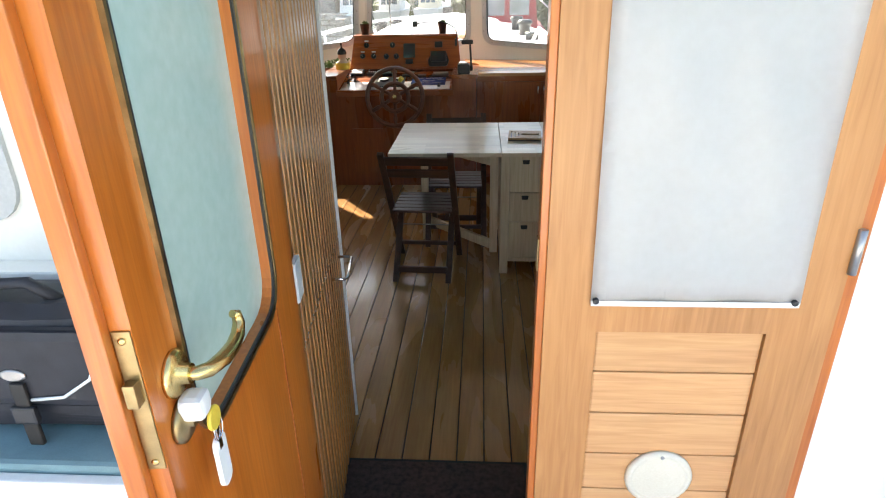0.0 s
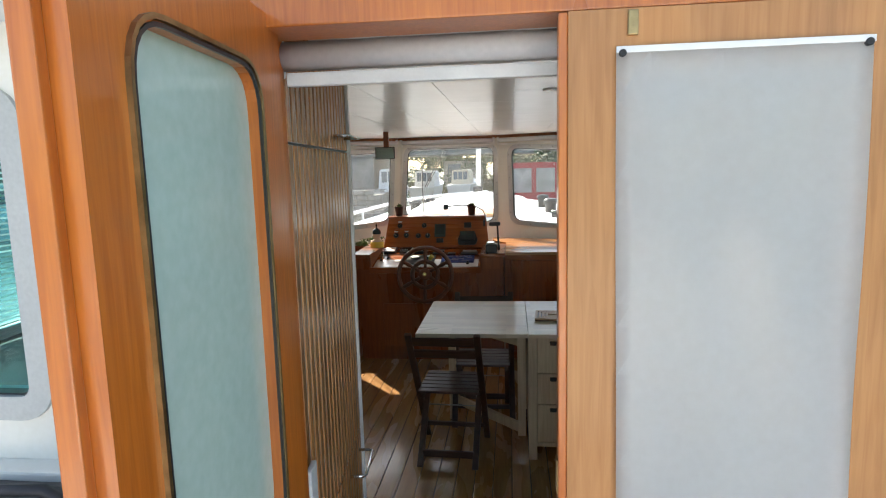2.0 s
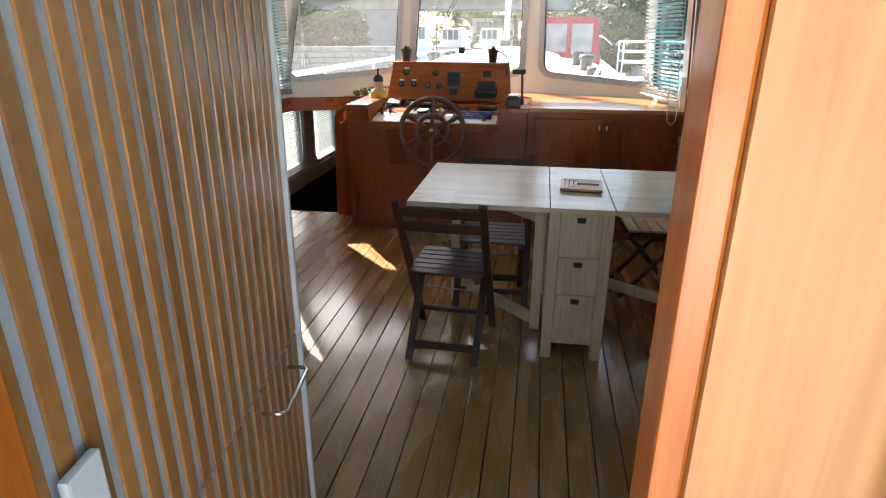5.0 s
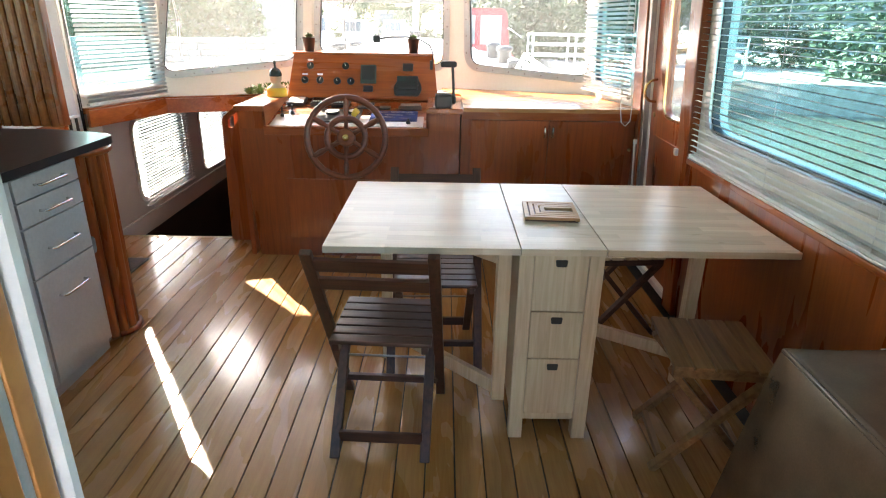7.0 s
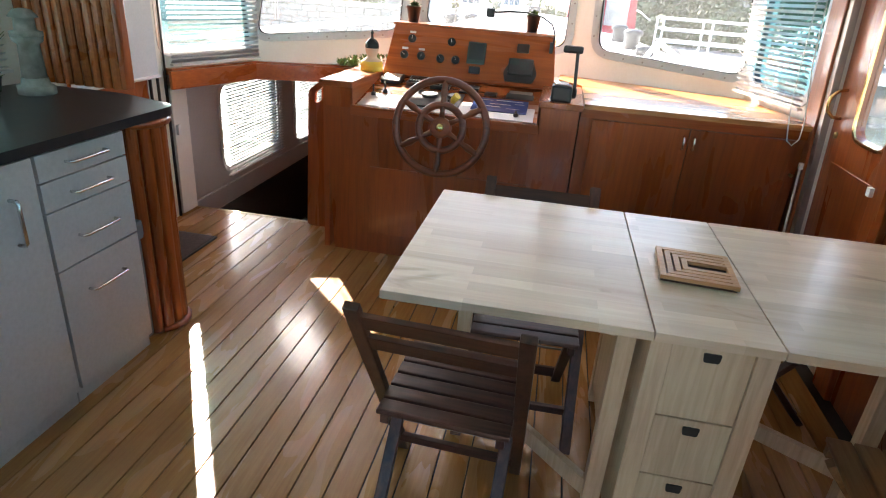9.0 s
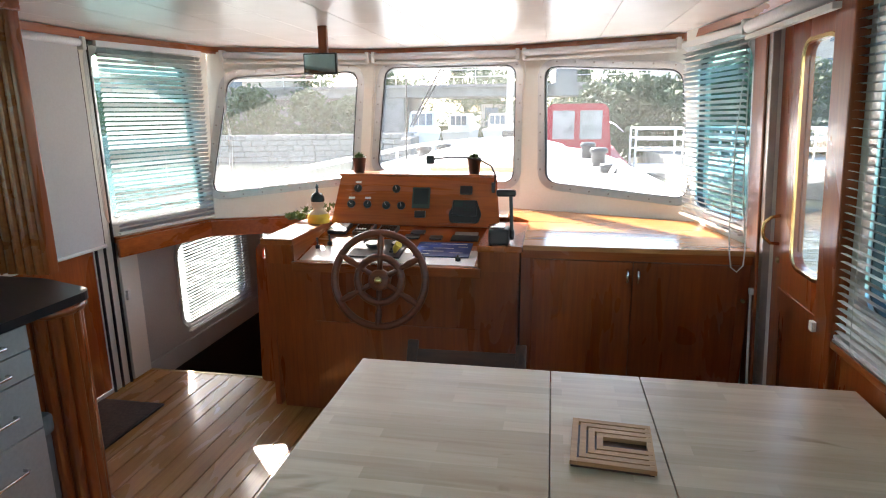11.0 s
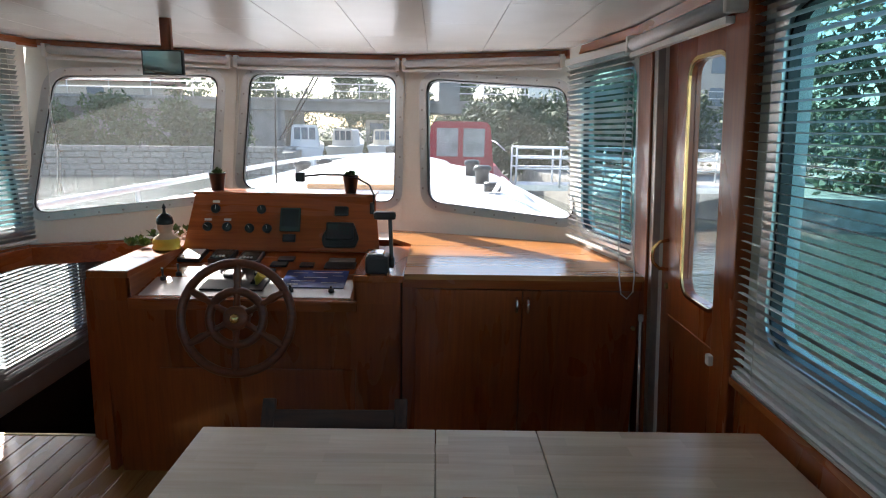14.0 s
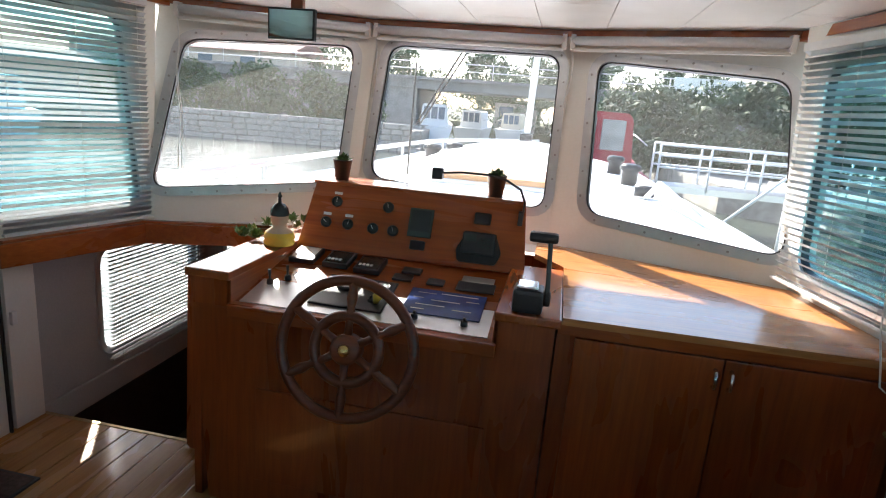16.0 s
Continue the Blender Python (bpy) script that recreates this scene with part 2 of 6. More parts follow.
def beam(bm, a, b, w, d, up=(0, 0, 1), bev=0.0):
    """A bar of section w by d from a to b."""
    a, b = Vector(a), Vector(b)
    z = (b - a).normalized()
    x = Vector(up).cross(z)
    if x.length < 1e-4:
        x = Vector((1, 0, 0)).cross(z)
    x.normalize()
    y = z.cross(x)
    m = Matrix((x, y, z)).transposed().to_4x4()
    m.translation = a
    return box(bm, -w / 2, w / 2, -d / 2, d / 2, 0, (b - a).length, m, bev)


def tube(bm, pts, r, n=8, closed=False):
    pts = [Vector(p) for p in pts]
    rings, count = [], len(pts)
    x = None
    for i, p in enumerate(pts):
        q0 = pts[(i - 1) % count] if (closed or i > 0) else p
        q1 = pts[(i + 1) % count] if (closed or i < count - 1) else p
        d = (q1 - q0).normalized()
        if x is None:
            x = d.orthogonal().normalized()
        x = (x - d * x.dot(d)).normalized()
        y = d.cross(x)
        rad = r[i] if isinstance(r, (list, tuple)) else r
        rings.append([bm.verts.new(p + (x * math.cos(6.2832 * k / n) + y * math.sin(6.2832 * k / n)) * rad) for k in range(n)])
    for i in range(count if closed else count - 1):
        a, b = rings[i], rings[(i + 1) % count]
        off = 0
        if closed and i == count - 1:
            off = min(range(n), key=lambda o: (a[0].co - b[o].co).length)
        for k in range(n):
            f = bm.faces.new((a[k], a[(k + 1) % n], b[(k + 1 + off) % n], b[(k + off) % n]))
            f.smooth = True
    if not closed:
        bm.faces.new(rings[0][::-1])
        bm.faces.new(rings[-1])
    return bm


def lathe(bm, prof, n=20, m=None):
    """A turned shape from (radius, height) pairs, closed at both ends."""
    rings = []
    for r, z in prof:
        rings.append([bm.verts.new(Vector((r * math.cos(6.2832 * k / n), r * math.sin(6.2832 * k / n), z))) for k in range(n)])
    for a, b in zip(rings, rings[1:]):
        for k in range(n):
            bm.faces.new((a[k], a[(k + 1) % n], b[(k + 1) % n], b[k])).smooth = True
    bm.faces.new(rings[0][::-1])
    bm.faces.new(rings[-1])
    if m:
        bmesh.ops.transform(bm, matrix=m, verts=[v for ring in rings for v in ring])
    return bm


def prism(bm, pts, h, m=None):
    """A polygon in the xy plane raised by h."""
    lo = [bm.verts.new((p[0], p[1], 0)) for p in pts]
    hi = [bm.verts.new((p[0], p[1], h)) for p in pts]
    bm.faces.new(lo[::-1])
    bm.faces.new(hi)
    n = len(pts)
    for k in range(n):
        bm.faces.new((lo[k], lo[(k + 1) % n], hi[(k + 1) % n], hi[k]))
    if m:
        bmesh.ops.transform(bm, matrix=m, verts=lo + hi)
    return bm


def rounded(corners, r, n=6):
    """A polygon whose corners are rounded; corners run anticlockwise."""
    out, c = [], [Vector((p[0], p[1])) for p in corners]
    for i, p in enumerate(c):
        a, b = (c[i - 1] - p).normalized(), (c[(i + 1) % len(c)] - p).normalized()
        for k in range(n + 1):
            t = k / n
            p0, p2 = p + a * r, p + b * r
            out.append(p0 * (1 - t) ** 2 + p * 2 * t * (1 - t) + p2 * t ** 2)
    return [(v.x, v.y) for v in out]


def holed(bm, outer, holes, h, m=None):
    """A plate in the xy plane with holes through it, h thick."""
    flat = bmesh.new()
    for loop in (outer, *holes):
        vs = [flat.verts.new((p[0], p[1], 0)) for p in loop]
        for k in range(len(vs)):
            flat.edges.new((vs[k], vs[(k + 1) % len(vs)]))
    bmesh.ops.triangle_fill(flat, edges=flat.edges[:], use_beauty=True, use_dissolve=False)
    ex = bmesh.ops.extrude_face_region(flat, geom=flat.faces[:])
    bmesh.ops.translate(flat, vec=(0, 0, h), verts=[v for v in ex["geom"] if isinstance(v, bmesh.types.BMVert)])
    bmesh.ops.recalc_face_normals(flat, faces=flat.faces[:])
    if m:
        flat.transform(m)
    tmp = bpy.data.meshes.new("plate")
    flat.to_mesh(tmp)
    flat.free()
    bm.from_mesh(tmp)
    bpy.data.meshes.remove(tmp)
    return bm


def rim(bm, loop, w, h, m):
    """A flat band of width w round a loop, h proud."""
    c = Vector((sum(p[0] for p in loop) / len(loop), sum(p[1] for p in loop) / len(loop)))
    big = []
    n = len(loop)
    for i, p in enumerate(loop):
        a, b = Vector(loop[i - 1]), Vector(loop[(i + 1) % n])
        t = (b - a).normalized()
        o = Vector((t.y, -t.x))
        if o.dot(Vector(p) - c) < 0:
            o = -o
        big.append(Vector(p) + o * w)
    return holed(bm, [(v.x, v.y) for v in big], [loop], h, m)


def frame_of(a, b, c):
    """A pose whose x runs from a to b and whose y leans towards c."""
    a, b, c = Vector(a), Vector(b), Vector(c)
    x = (b - a).normalized()
    y = (c - a) - x * (c - a).dot(x)
    y.normalize()
    m = Matrix((x, y, x.cross(y))).transposed().to_4x4()
    m.translation = a
    return m


def part(name, bm, mat, parent=None, label="", smooth=False):
    bmesh.ops.recalc_face_normals(bm, faces=bm.faces[:])
    me = bpy.data.meshes.new(name)
    bm.to_mesh(me)
    bm.free()
    me.materials.append(mat)
    if smooth:
        for p in me.polygons:
            p.use_smooth = True
    ob = new(name, me)
    if parent:
        ob.parent = parent
        ob.matrix_parent_inverse = parent.matrix_world.inverted()
    if label:
        ob["label"] = label
    return ob


def piece(name, me, m, parent):
    ob = new(name, me)
    ob.parent = parent
    ob.matrix_basis = m
    return ob


def mesh_of(name, bm, mat):
    me = bpy.data.meshes.new(name)
    bm.to_mesh(me)
    bm.free()
    me.materials.append(mat)
    return me


def thing(name, label, category, group="", m=None):
    ob = tagged(new(name), label, category, group)
    if m:
        ob.matrix_world = m
    return ob


def B():
    return bmesh.new()


def setting(name, bm, mat, label, category="wall"):
    return tagged(part(name, bm, mat), label, category, kind="structure")


def local(ob):
    """Puts a part made in a thing's own coordinates there."""
    ob.matrix_parent_inverse = Matrix()
    return ob


def lpart(name, bm, mat, parent, label=""):
    return local(part(name, bm, mat, parent, label))


# ---- windows and blinds ----
def plane_wall(name, a, b, up, pts, holes, thick, mat, label):
    """A wall plate: x from a to b, y towards up, thickness on the far side."""
    m = frame_of(a, b, up)
    return setting(name, holed(B(), pts, holes, -thick, m), mat, label), m


def window(name, m, loop, glass, label, band=0.045, frame_mat=None, depth=0.06, screws=0):
    """A rounded window: proud metal frame, dark gasket and pane set in a wall's plane."""
    w = tagged(new(name), label, "window", kind="structure")
    part("window_frame", rim(B(), loop, band, 0.012, m), frame_mat or ALU, w, "light metal frame with rounded corners")
    c = Vector((sum(p[0] for p in loop) / len(loop), sum(p[1] for p in loop) / len(loop)))
    inner = [tuple(c + (Vector(p) - c) * 0.985) for p in loop]
    part("gasket", holed(B(), [tuple(c + (Vector(p) - c) * 0.999) for p in loop], [inner], -0.03, m), BLACK, w, "black rubber gasket")
    g = part("pane", prism(B(), [tuple(c + (Vector(p) - c) * 0.992) for p in loop], 0.006, m @ Matrix.Translation((0, 0, -0.028))), glass, w)
    g.visible_shadow = False
    n = len(loop)
    if screws:
        me = mesh_of("screw", lathe(B(), [(0.006, 0), (0.006, 0.002), (0.003, 0.003)], 8), STEELPLATE)
        per = [Vector(p) for p in loop]
        total = sum((per[(i + 1) % n] - per[i]).length for i in range(n))
        step, acc = total / screws, 0.0
        for i in range(n):
            a, b = per[i], per[(i + 1) % n]
            L = (b - a).length
            while acc < L:
                p = a.lerp(b, acc / L)
                o = (p - c)
                o = Vector(((b - a).y, -(b - a).x)).normalized()
                if o.dot(p - c) < 0:
                    o = -o
                q = p + o * band * 0.6
                piece("screw", me, m @ Matrix.Translation((q.x, q.y, 0.012)), w)
                acc += step
            acc -= L
    return w


def blind(label, m, width, height, tilt=28.0, pitch=0.0255, cords=3, lift=0.0):
    """A venetian blind in its own plane: x across, y up, z towards the room."""
    b = thing("venetian_blind", label, "blind", "white venetian blinds", m)
    lpart("headrail", box(B(), 0, width, height - 0.03, height, -0.014, 0.014), BLIND, b)
    lpart("bottom_rail", box(B(), 0, width, lift, lift + 0.012, -0.013, 0.013, None, 0.003), BLIND, b)
    bm = B()
    prof = [(-0.0125, -0.0012), (-0.006, 0.0006), (0, 0.0014), (0.006, 0.0006), (0.0125, -0.0012)]
    rows = [[bm.verts.new((x, y, z)) for z, y in prof] for x in (0.004, width - 0.004)]
    for k in range(4):
        bm.faces.new((rows[0][k], rows[1][k], rows[1][k + 1], rows[0][k + 1])).smooth = True
    bmesh.ops.solidify(bm, geom=bm.faces[:], thickness=0.0006)
    me = mesh_of("slat", bm, BLIND)
    y = lift + 0.025
    while y < height - 0.035:
        piece("slat", me, pose(0, y, 0, tilt + random.uniform(-1.5, 1.5), 0, random.uniform(-0.08, 0.08)), b)
        y += pitch
    for k in range(cords):
        x = width * (0.08 + 0.84 * k / max(1, cords - 1))
        lpart("cord", tube(B(), [(x, lift, 0.013), (x, height - 0.03, 0.013)], 0.0009, 5), PLASTIC, b)
    return b


# ---- shell of the wheelhouse ----
BOT = [Vector((-2.10, 5.78, 0.95)), Vector((-1.13, 6.15, 0.95)), Vector((-0.07, 6.15, 0.95)), Vector((0.93, 5.78, 0.95))]
TOP = [Vector((-2.07, 6.02, 1.95)), Vector((-1.13, 6.42, 1.95)), Vector((-0.07, 6.42, 1.95)), Vector((0.89, 6.02, 1.95))]
PANES = [[(0.03, 0.09), (0.96, 0.17), (1.035, 0.905), (0.172, 0.86)],
         [(0.078, 0.22), (1.018, 0.14), (1.012, 0.943), (0.102, 0.94)],
         [(0.158, 0.16), (1.040, 0.105), (0.925, 0.86), (0.065, 0.92)]]
wind_m = []
for i in range(3):
    m = frame_of(BOT[i], BOT[i + 1], TOP[i])
    inv = m.inverted()
    tl, tr = inv @ TOP[i], inv @ TOP[i + 1]
    L = (BOT[i + 1] - BOT[i]).length
    ex = 1.04
    outer = [(-0.02, -0.09), (L + 0.02, -0.09), (L + 0.02, 0), (tr.x + 0.02, tr.y * ex), (tl.x - 0.02, tl.y * ex), (-0.02, 0)]
    if i == 0:
        outer[0], outer[5], outer[4] = (-0.06, -0.09), (-0.06, 0), (tl.x - 0.06, tl.y * ex)
    hole = rounded(PANES[i], 0.085)
    setting("wall_front_%d" % (i + 1), holed(B(), outer, [hole], -0.05, m), WHITE, "cream painted windscreen panel with a rounded window")
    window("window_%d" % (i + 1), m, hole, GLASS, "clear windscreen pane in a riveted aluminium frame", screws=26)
    wind_m.append(m)
setting("wall_front_lower", prism(B(), [(-1.10, 6.10), (-0.07, 6.10), (0.93, 5.72), (0.97, 5.80), (-0.05, 6.2), (-1.12, 6.2)], 0.87), MAHOG, "wood lining below the windscreen")

# starboard side; the whole side leans inwards a little towards the roof
LEAN = Matrix.Translation((1.05, 0, 0.83)) @ pose(0, 0, 0, 0, -3.3, 0) @ Matrix.Translation((-1.05, 0, -0.83))


def leaning(ob):
    ob.matrix_world = LEAN @ ob.matrix_basis
    return ob


YS = 5.12
sb = [rounded([(2.90, 0.965), (4.12, 0.965), (4.12, 1.86), (2.90, 1.86)], 0.10),
      rounded([(1.45, 0.965), (2.68, 0.965), (2.68, 1.86), (1.45, 1.86)], 0.10)]
door_s = [(4.36, 0.02), (4.95, 0.02), (4.95, 1.92), (4.36, 1.92)]
ws, ms = plane_wall("wall_starboard", (1.08, 0, 0), (1.08, 1, 0), (1.08, 0, 1), [(1.0, -0.1), (YS, -0.1), (YS, 2.05), (1.0, 2.05)], [*sb, door_s], -0.07, WHITE, "cream side wall with wide tinted windows and a door")
leaning(ws)
# the plate's own normal points outwards here, so the frames are laid from the room's side
ms_in = frame_of((1.08, 0, 0), (1.08, -1, 0), (1.08, 0, 1))
for k, lp in enumerate(sb):
    sw = window("window_%d" % (4 + k), ms_in, [(-x, y) for x, y in lp][::-1], TINTED, "teal tinted side window in an aluminium frame behind a blind")
    leaning(sw)
fa, fb = Vector((1.075, YS, 0)), Vector((0.93, 5.82, 0))
mf = frame_of(fb, fa, fb + Vector((0, 0, 1)))
LF = (fa - fb).length
fw = rounded([(0.10, 1.03), (LF - 0.07, 1.03), (LF - 0.07, 1.84), (0.10, 1.84)], 0.09)
leaning(setting("wall_starboard_forward", holed(B(), [(-0.04, 0.0), (LF, 0.0), (LF, 2.05), (-0.08, 2.05)], [fw], -0.06, mf), WHITE, "cream angled side wall beside the windscreen"))
leaning(window("window_6", mf, fw, TINTED, "teal tinted quarter window in an aluminium frame"))

# port side
pk = [rounded([(2.2, 0.98), (4.02, 0.98), (4.02, 1.84), (2.2, 1.84)], 0.1), [(4.42, 0.02), (4.98, 0.02), (4.98, 1.92), (4.42, 1.92)]]
mp = frame_of((-2.30, 0, 0), (-2.30, 1, 0), (-2.30, 0, 1))
setting("wall_port", holed(B(), [(1.2, -0.1), (5.14, -0.1), (5.14, 2.05), (1.2, 2.05)], pk, -0.06, mp), WHITE, "cream side wall behind the galley")
window("window_7", mp, pk[0], TINTED, "wide tinted galley window")
pa, pb = Vector((-2.30, 5.13, 0)), Vector((-2.10, 5.80, 0))
mpf = frame_of(pa, pb, pa + Vector((0, 0, 1)))
LP = (pb - pa).length
pw = rounded([(0.012, 0.98), (LP - 0.03, 0.98), (LP - 0.10, 1.84), (0.012, 1.88)], 0.05)
setting("wall_port_forward", holed(B(), [(0, 0.86), (LP + 0.04, 0.86), (LP + 0.10, 2.05), (0, 2.05)], [pw], -0.05, mpf), WHITE, "cream angled side wall beside the windscreen")
window("window_8", mpf, pw, TINTED, "tinted quarter window behind a blind")
mlow = frame_of((-2.33, 0, 0), (-2.33, 1, 0), (-2.33, 0, 1))
lw = [rounded([(5.72, 0.13), (6.56, 0.13), (6.56, 0.70), (5.72, 0.70)], 0.10), rounded([(6.92, 0.10), (7.62, 0.10), (7.62, 0.66), (6.92, 0.66)], 0.09)]
setting("wall_port_lower", holed(B(), [(5.14, -1.0), (8.2, -1.0), (8.2, 0.86), (5.14, 0.86)], lw, -0.06, mlow), HULLGREY, "grey-white lining of the hull beside the steps")
for k, lp in enumerate(lw):
    window("window_%d" % (9 + k), mlow, lp, GLASS, "low rounded hull window with a half-lowered blind", 0.03)

# aft side: opening for the double door
ma = frame_of((0, 1.0, 0), (1, 1.0, 0), (0, 1.0, 1))
setting("wall_aft", holed(B(), [(-0.60, 0), (1.10, 0), (1.10, 2.05), (-0.60, 2.05)], [[(-0.40, 0.17), (0.66, 0.17), (0.66, 1.93), (-0.40, 1.93)]], -0.06, ma), WHITE, "white aft cabin wall round the double door")
mal = frame_of((0, 1.2, 0), (1, 1.2, 0), (0, 1.2, 1))
aw = rounded([(-1.75, 1.18), (-1.0, 1.18), (-1.0, 1.80), (-1.75, 1.80)], 0.03)
setting("wall_aft_port", holed(B(), [(-2.36, 0), (-0.60, 0), (-0.60, 2.05), (-2.36, 2.05)], [aw], -0.06, mal), WHITE, "white aft cabin wall above the bench")
setting("wall_aft_return", box(B(), -0.66, -0.60, 1.0, 1.2, 0, 2.05), WHITE, "white return of the aft wall")
w11 = window("window_11", mal, aw, TINTED, "aft window in a broad grey frame", 0.055, HULLGREY)
setting("trim_aft_ledge", box(B(), -2.36, -0.66, 1.14, 1.2, 1.0, 1.03, None, 0.006), WHITE, "white ledge below the aft window", "trim")

# door frame in the aft wall
dfm = tagged(new("trim_door_frame"), "orange varnished wooden frame of the double door", "door frame", kind="structure")
part("jamb", box(B(), -0.47, -0.345, 1.05, 1.118, 0.17, 1.93, None, 0.003), DOORWOOD, dfm)
part("jamb", box(B(), 0.645, 0.675, 0.985, 1.09, 0.17, 1.93, None, 0.003), DOORWOOD, dfm)
part("head", box(B(), -0.42, 0.675, 0.985, 1.09, 1.888, 1.935, None, 0.003), DOORWOOD, dfm)
part("threshold", box(B(), -0.42, 0.675, 0.96, 1.10, 0.13, 0.175, None, 0.004), DOORWOOD, dfm)

# ceiling of white panels with fine joints
bm = B()
box(bm, -2.40, 1.16, 1.0, 6.5, 1.992, 2.05)
x = -2.40
row = 0
while x < 1.14:
    y = 1.0 - (row % 3) * 0.42
    while y < 6.5:
        y0, y1 = max(1.0, y), min(6.5, y + 1.26)
        if y1 - y0 > 0.02:
            box(bm, x + 0.0015, min(1.16, x + 0.31) - 0.0015, y0 + 0.0015, y1 - 0.0015, 1.98, 1.993)
        y += 1.26
    x += 0.31
    row += 1
setting("ceiling", bm, CEIL, "glossy white ceiling panels with fine joints", "ceiling")
bm = B()
for px, py in [(0.24, 2.68), (-1.2, 2.68), (0.24, 4.6), (-1.2, 4.6)][:2]:
    lathe(bm, [(0.035, 1.974), (0.038, 1.976), (0.036, 1.981)], 20, Matrix.Translation((px, py, 0)))
setting("trim_ceiling_spots", bm, PLASTIC, "small round white recessed ceiling spots", "ceiling light")

# wooden cornice under the ceiling
corn = tagged(new("trim_cornice"), "varnished wooden cornice strip along the ceiling", "trim", kind="structure")
for a, b in [(TOP[0], TOP[1]), (TOP[1], TOP[2]), (TOP[2], TOP[3])]:
    part("strip", beam(B(), (a.x, a.y - 0.05, 1.963), (b.x, b.y - 0.05, 1.963), 0.035, 0.03), MAHOG_X, corn)
part("strip", beam(B(), (0.985, 1.1, 1.955), (0.985, 5.12, 1.955), 0.045, 0.04), MAHOG_Y, corn)
part("strip", beam(B(), (0.985, 5.12, 1.955), (0.87, 5.98, 1.955), 0.045, 0.04), MAHOG_Y, corn)
part("strip", beam(B(), (-2.275, 1.3, 1.955), (-2.275, 5.13, 1.955), 0.045, 0.04), MAHOG_Y, corn)
part("strip", beam(B(), (-2.275, 5.13, 1.955), (-2.07, 5.97, 1.955), 0.045, 0.04), MAHOG_Y, corn)

# roller blinds rolled up above the windscreen
for i in range(3):
    a, b = TOP[i], TOP[i + 1]
    d = (b - a).normalized()
    n = Vector((d.y, -d.x, 0))
    p, q = a + n * 0.09 + d * 0.04, b + n * 0.09 - d * 0.04
    rb = thing("roller_blind", "white roller blind rolled up above the windscreen", "blind", "windscreen roller blinds")
    part("roll", tube(B(), [(p.x, p.y, 1.925), (q.x, q.y, 1.925)], 0.022, 14), SHADE, rb)
    part("bottom_bar", beam(B(), (p.x, p.y, 1.882), (q.x, q.y, 1.882), 0.02, 0.014), PLASTIC, rb)
    for e in (p, q):
        part("bracket", box(B(), e.x - 0.012, e.x + 0.012, e.y - 0.02, e.y + 0.03, 1.885, 1.955, None, 0.004), PLASTIC, rb)
    pts = [(p.x + 0.01 * math.sin(k * 1.3), p.y - 0.01, 1.9 - 0.085 * k) for k in range(10)]
    part("pull_cord", tube(B(), pts, 0.0025, 5), PLASTIC, rb)
    part("pull_cord", tube(B(), [(x + 0.02 * k / 9, y + 0.0, z) for k, (x, y, z) in enumerate(pts)], 0.0025, 5), PLASTIC, rb)

# floor: planks over black caulking
flr = setting("floor", box(box(B(), -2.34, 1.12, 1.0, 5.30, -0.08, -0.012), -1.52, 1.12, 5.30, 6.4, -0.08, -0.012), DARK, "varnished teak plank floor with black caulked joints", "floor")
bm = B()
box(bm, -0.0475, 0.0475, 1.03, 5.30, -0.012, 0.0, None, 0.0015)
long_plank = mesh_of("plank", bm, FLOORWOOD)
bm = B()
box(bm, -0.0475, 0.0475, 5.302, 6.2, -0.012, 0.0, None, 0.0015)
short_plank = mesh_of("plank", bm, FLOORWOOD)
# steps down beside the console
setting("floor_stairwell", box(B(), -2.36, -1.40, 5.30, 8.3, -1.05, -1.0), WELLSHADE, "near-black landing with the stairwell's shade in its colour", "floor")
setting("wall_stairwell", box(box(box(B(), -1.46, -1.40, 5.36, 8.3, -1.0, 0.86), -2.36, -1.40, 8.24, 8.3, -1.0, 0.86), -2.36, -1.46, 5.30, 5.33, -1.0, -0.085), MAHOG, "dark wood sides of the stairwell")
# near-black sheet added over the hull where the well lies in shade
setting("wall_stairwell_lining", box(B(), -2.329, -2.312, 5.335, 8.2, -1.0, -0.12), WELLSHADE, "near-black sheet on the hull for the stairwell's shade")
st = thing("steps", "steps leading down into the hull, shade in their near-black colour", "stairs")
for k in range(4):
    part("step", box(B(), -2.33, -1.46, 5.335 + 0.24 * k, 5.60 + 0.24 * k, -0.995 if k == 3 else -0.26 - 0.2 * k, -0.2 - 0.2 * k, None, 0.01), WELLSHADE, st)
setting("trim_step_nosing", box(B(), -2.33, -1.52, 5.296, 5.316, -0.02, 0.003, None, 0.003), OLDBRASS, "thin metal nosing at the top step", "trim")
setting("wall_skirting_hull", box(B(), -2.335, -2.315, 5.32, 8.2, -0.12, 0.02, None, 0.008), HULLGREY, "pale skirting along the hull lining", "baseboard")

# shelf band under the port and forward windows
shelf = [(-2.33, 5.13), (-2.25, 5.13), (-2.07, 5.74), (-1.30, 6.05), (-1.30, 6.5), (-1.6, 8.2), (-2.33, 8.2)]
setting("trim_window_shelf", prism(B(), shelf, 0.035, Matrix.Translation((0, 0, 0.845))), MAHOG_Y, "varnished shelf under the windows", "shelf")
band = tagged(new("trim_shelf_band"), "broad varnished wooden band under the windows", "trim", kind="structure")
for a, b in [((-2.245, 5.10), (-2.055, 5.73)), ((-2.055, 5.73), (-1.30, 6.03))]:
    part("fascia", beam(B(), (*a, 0.82), (*b, 0.82), 0.022, 0.10, (0, 0, 1), 0.003), MAHOG_Y, band)


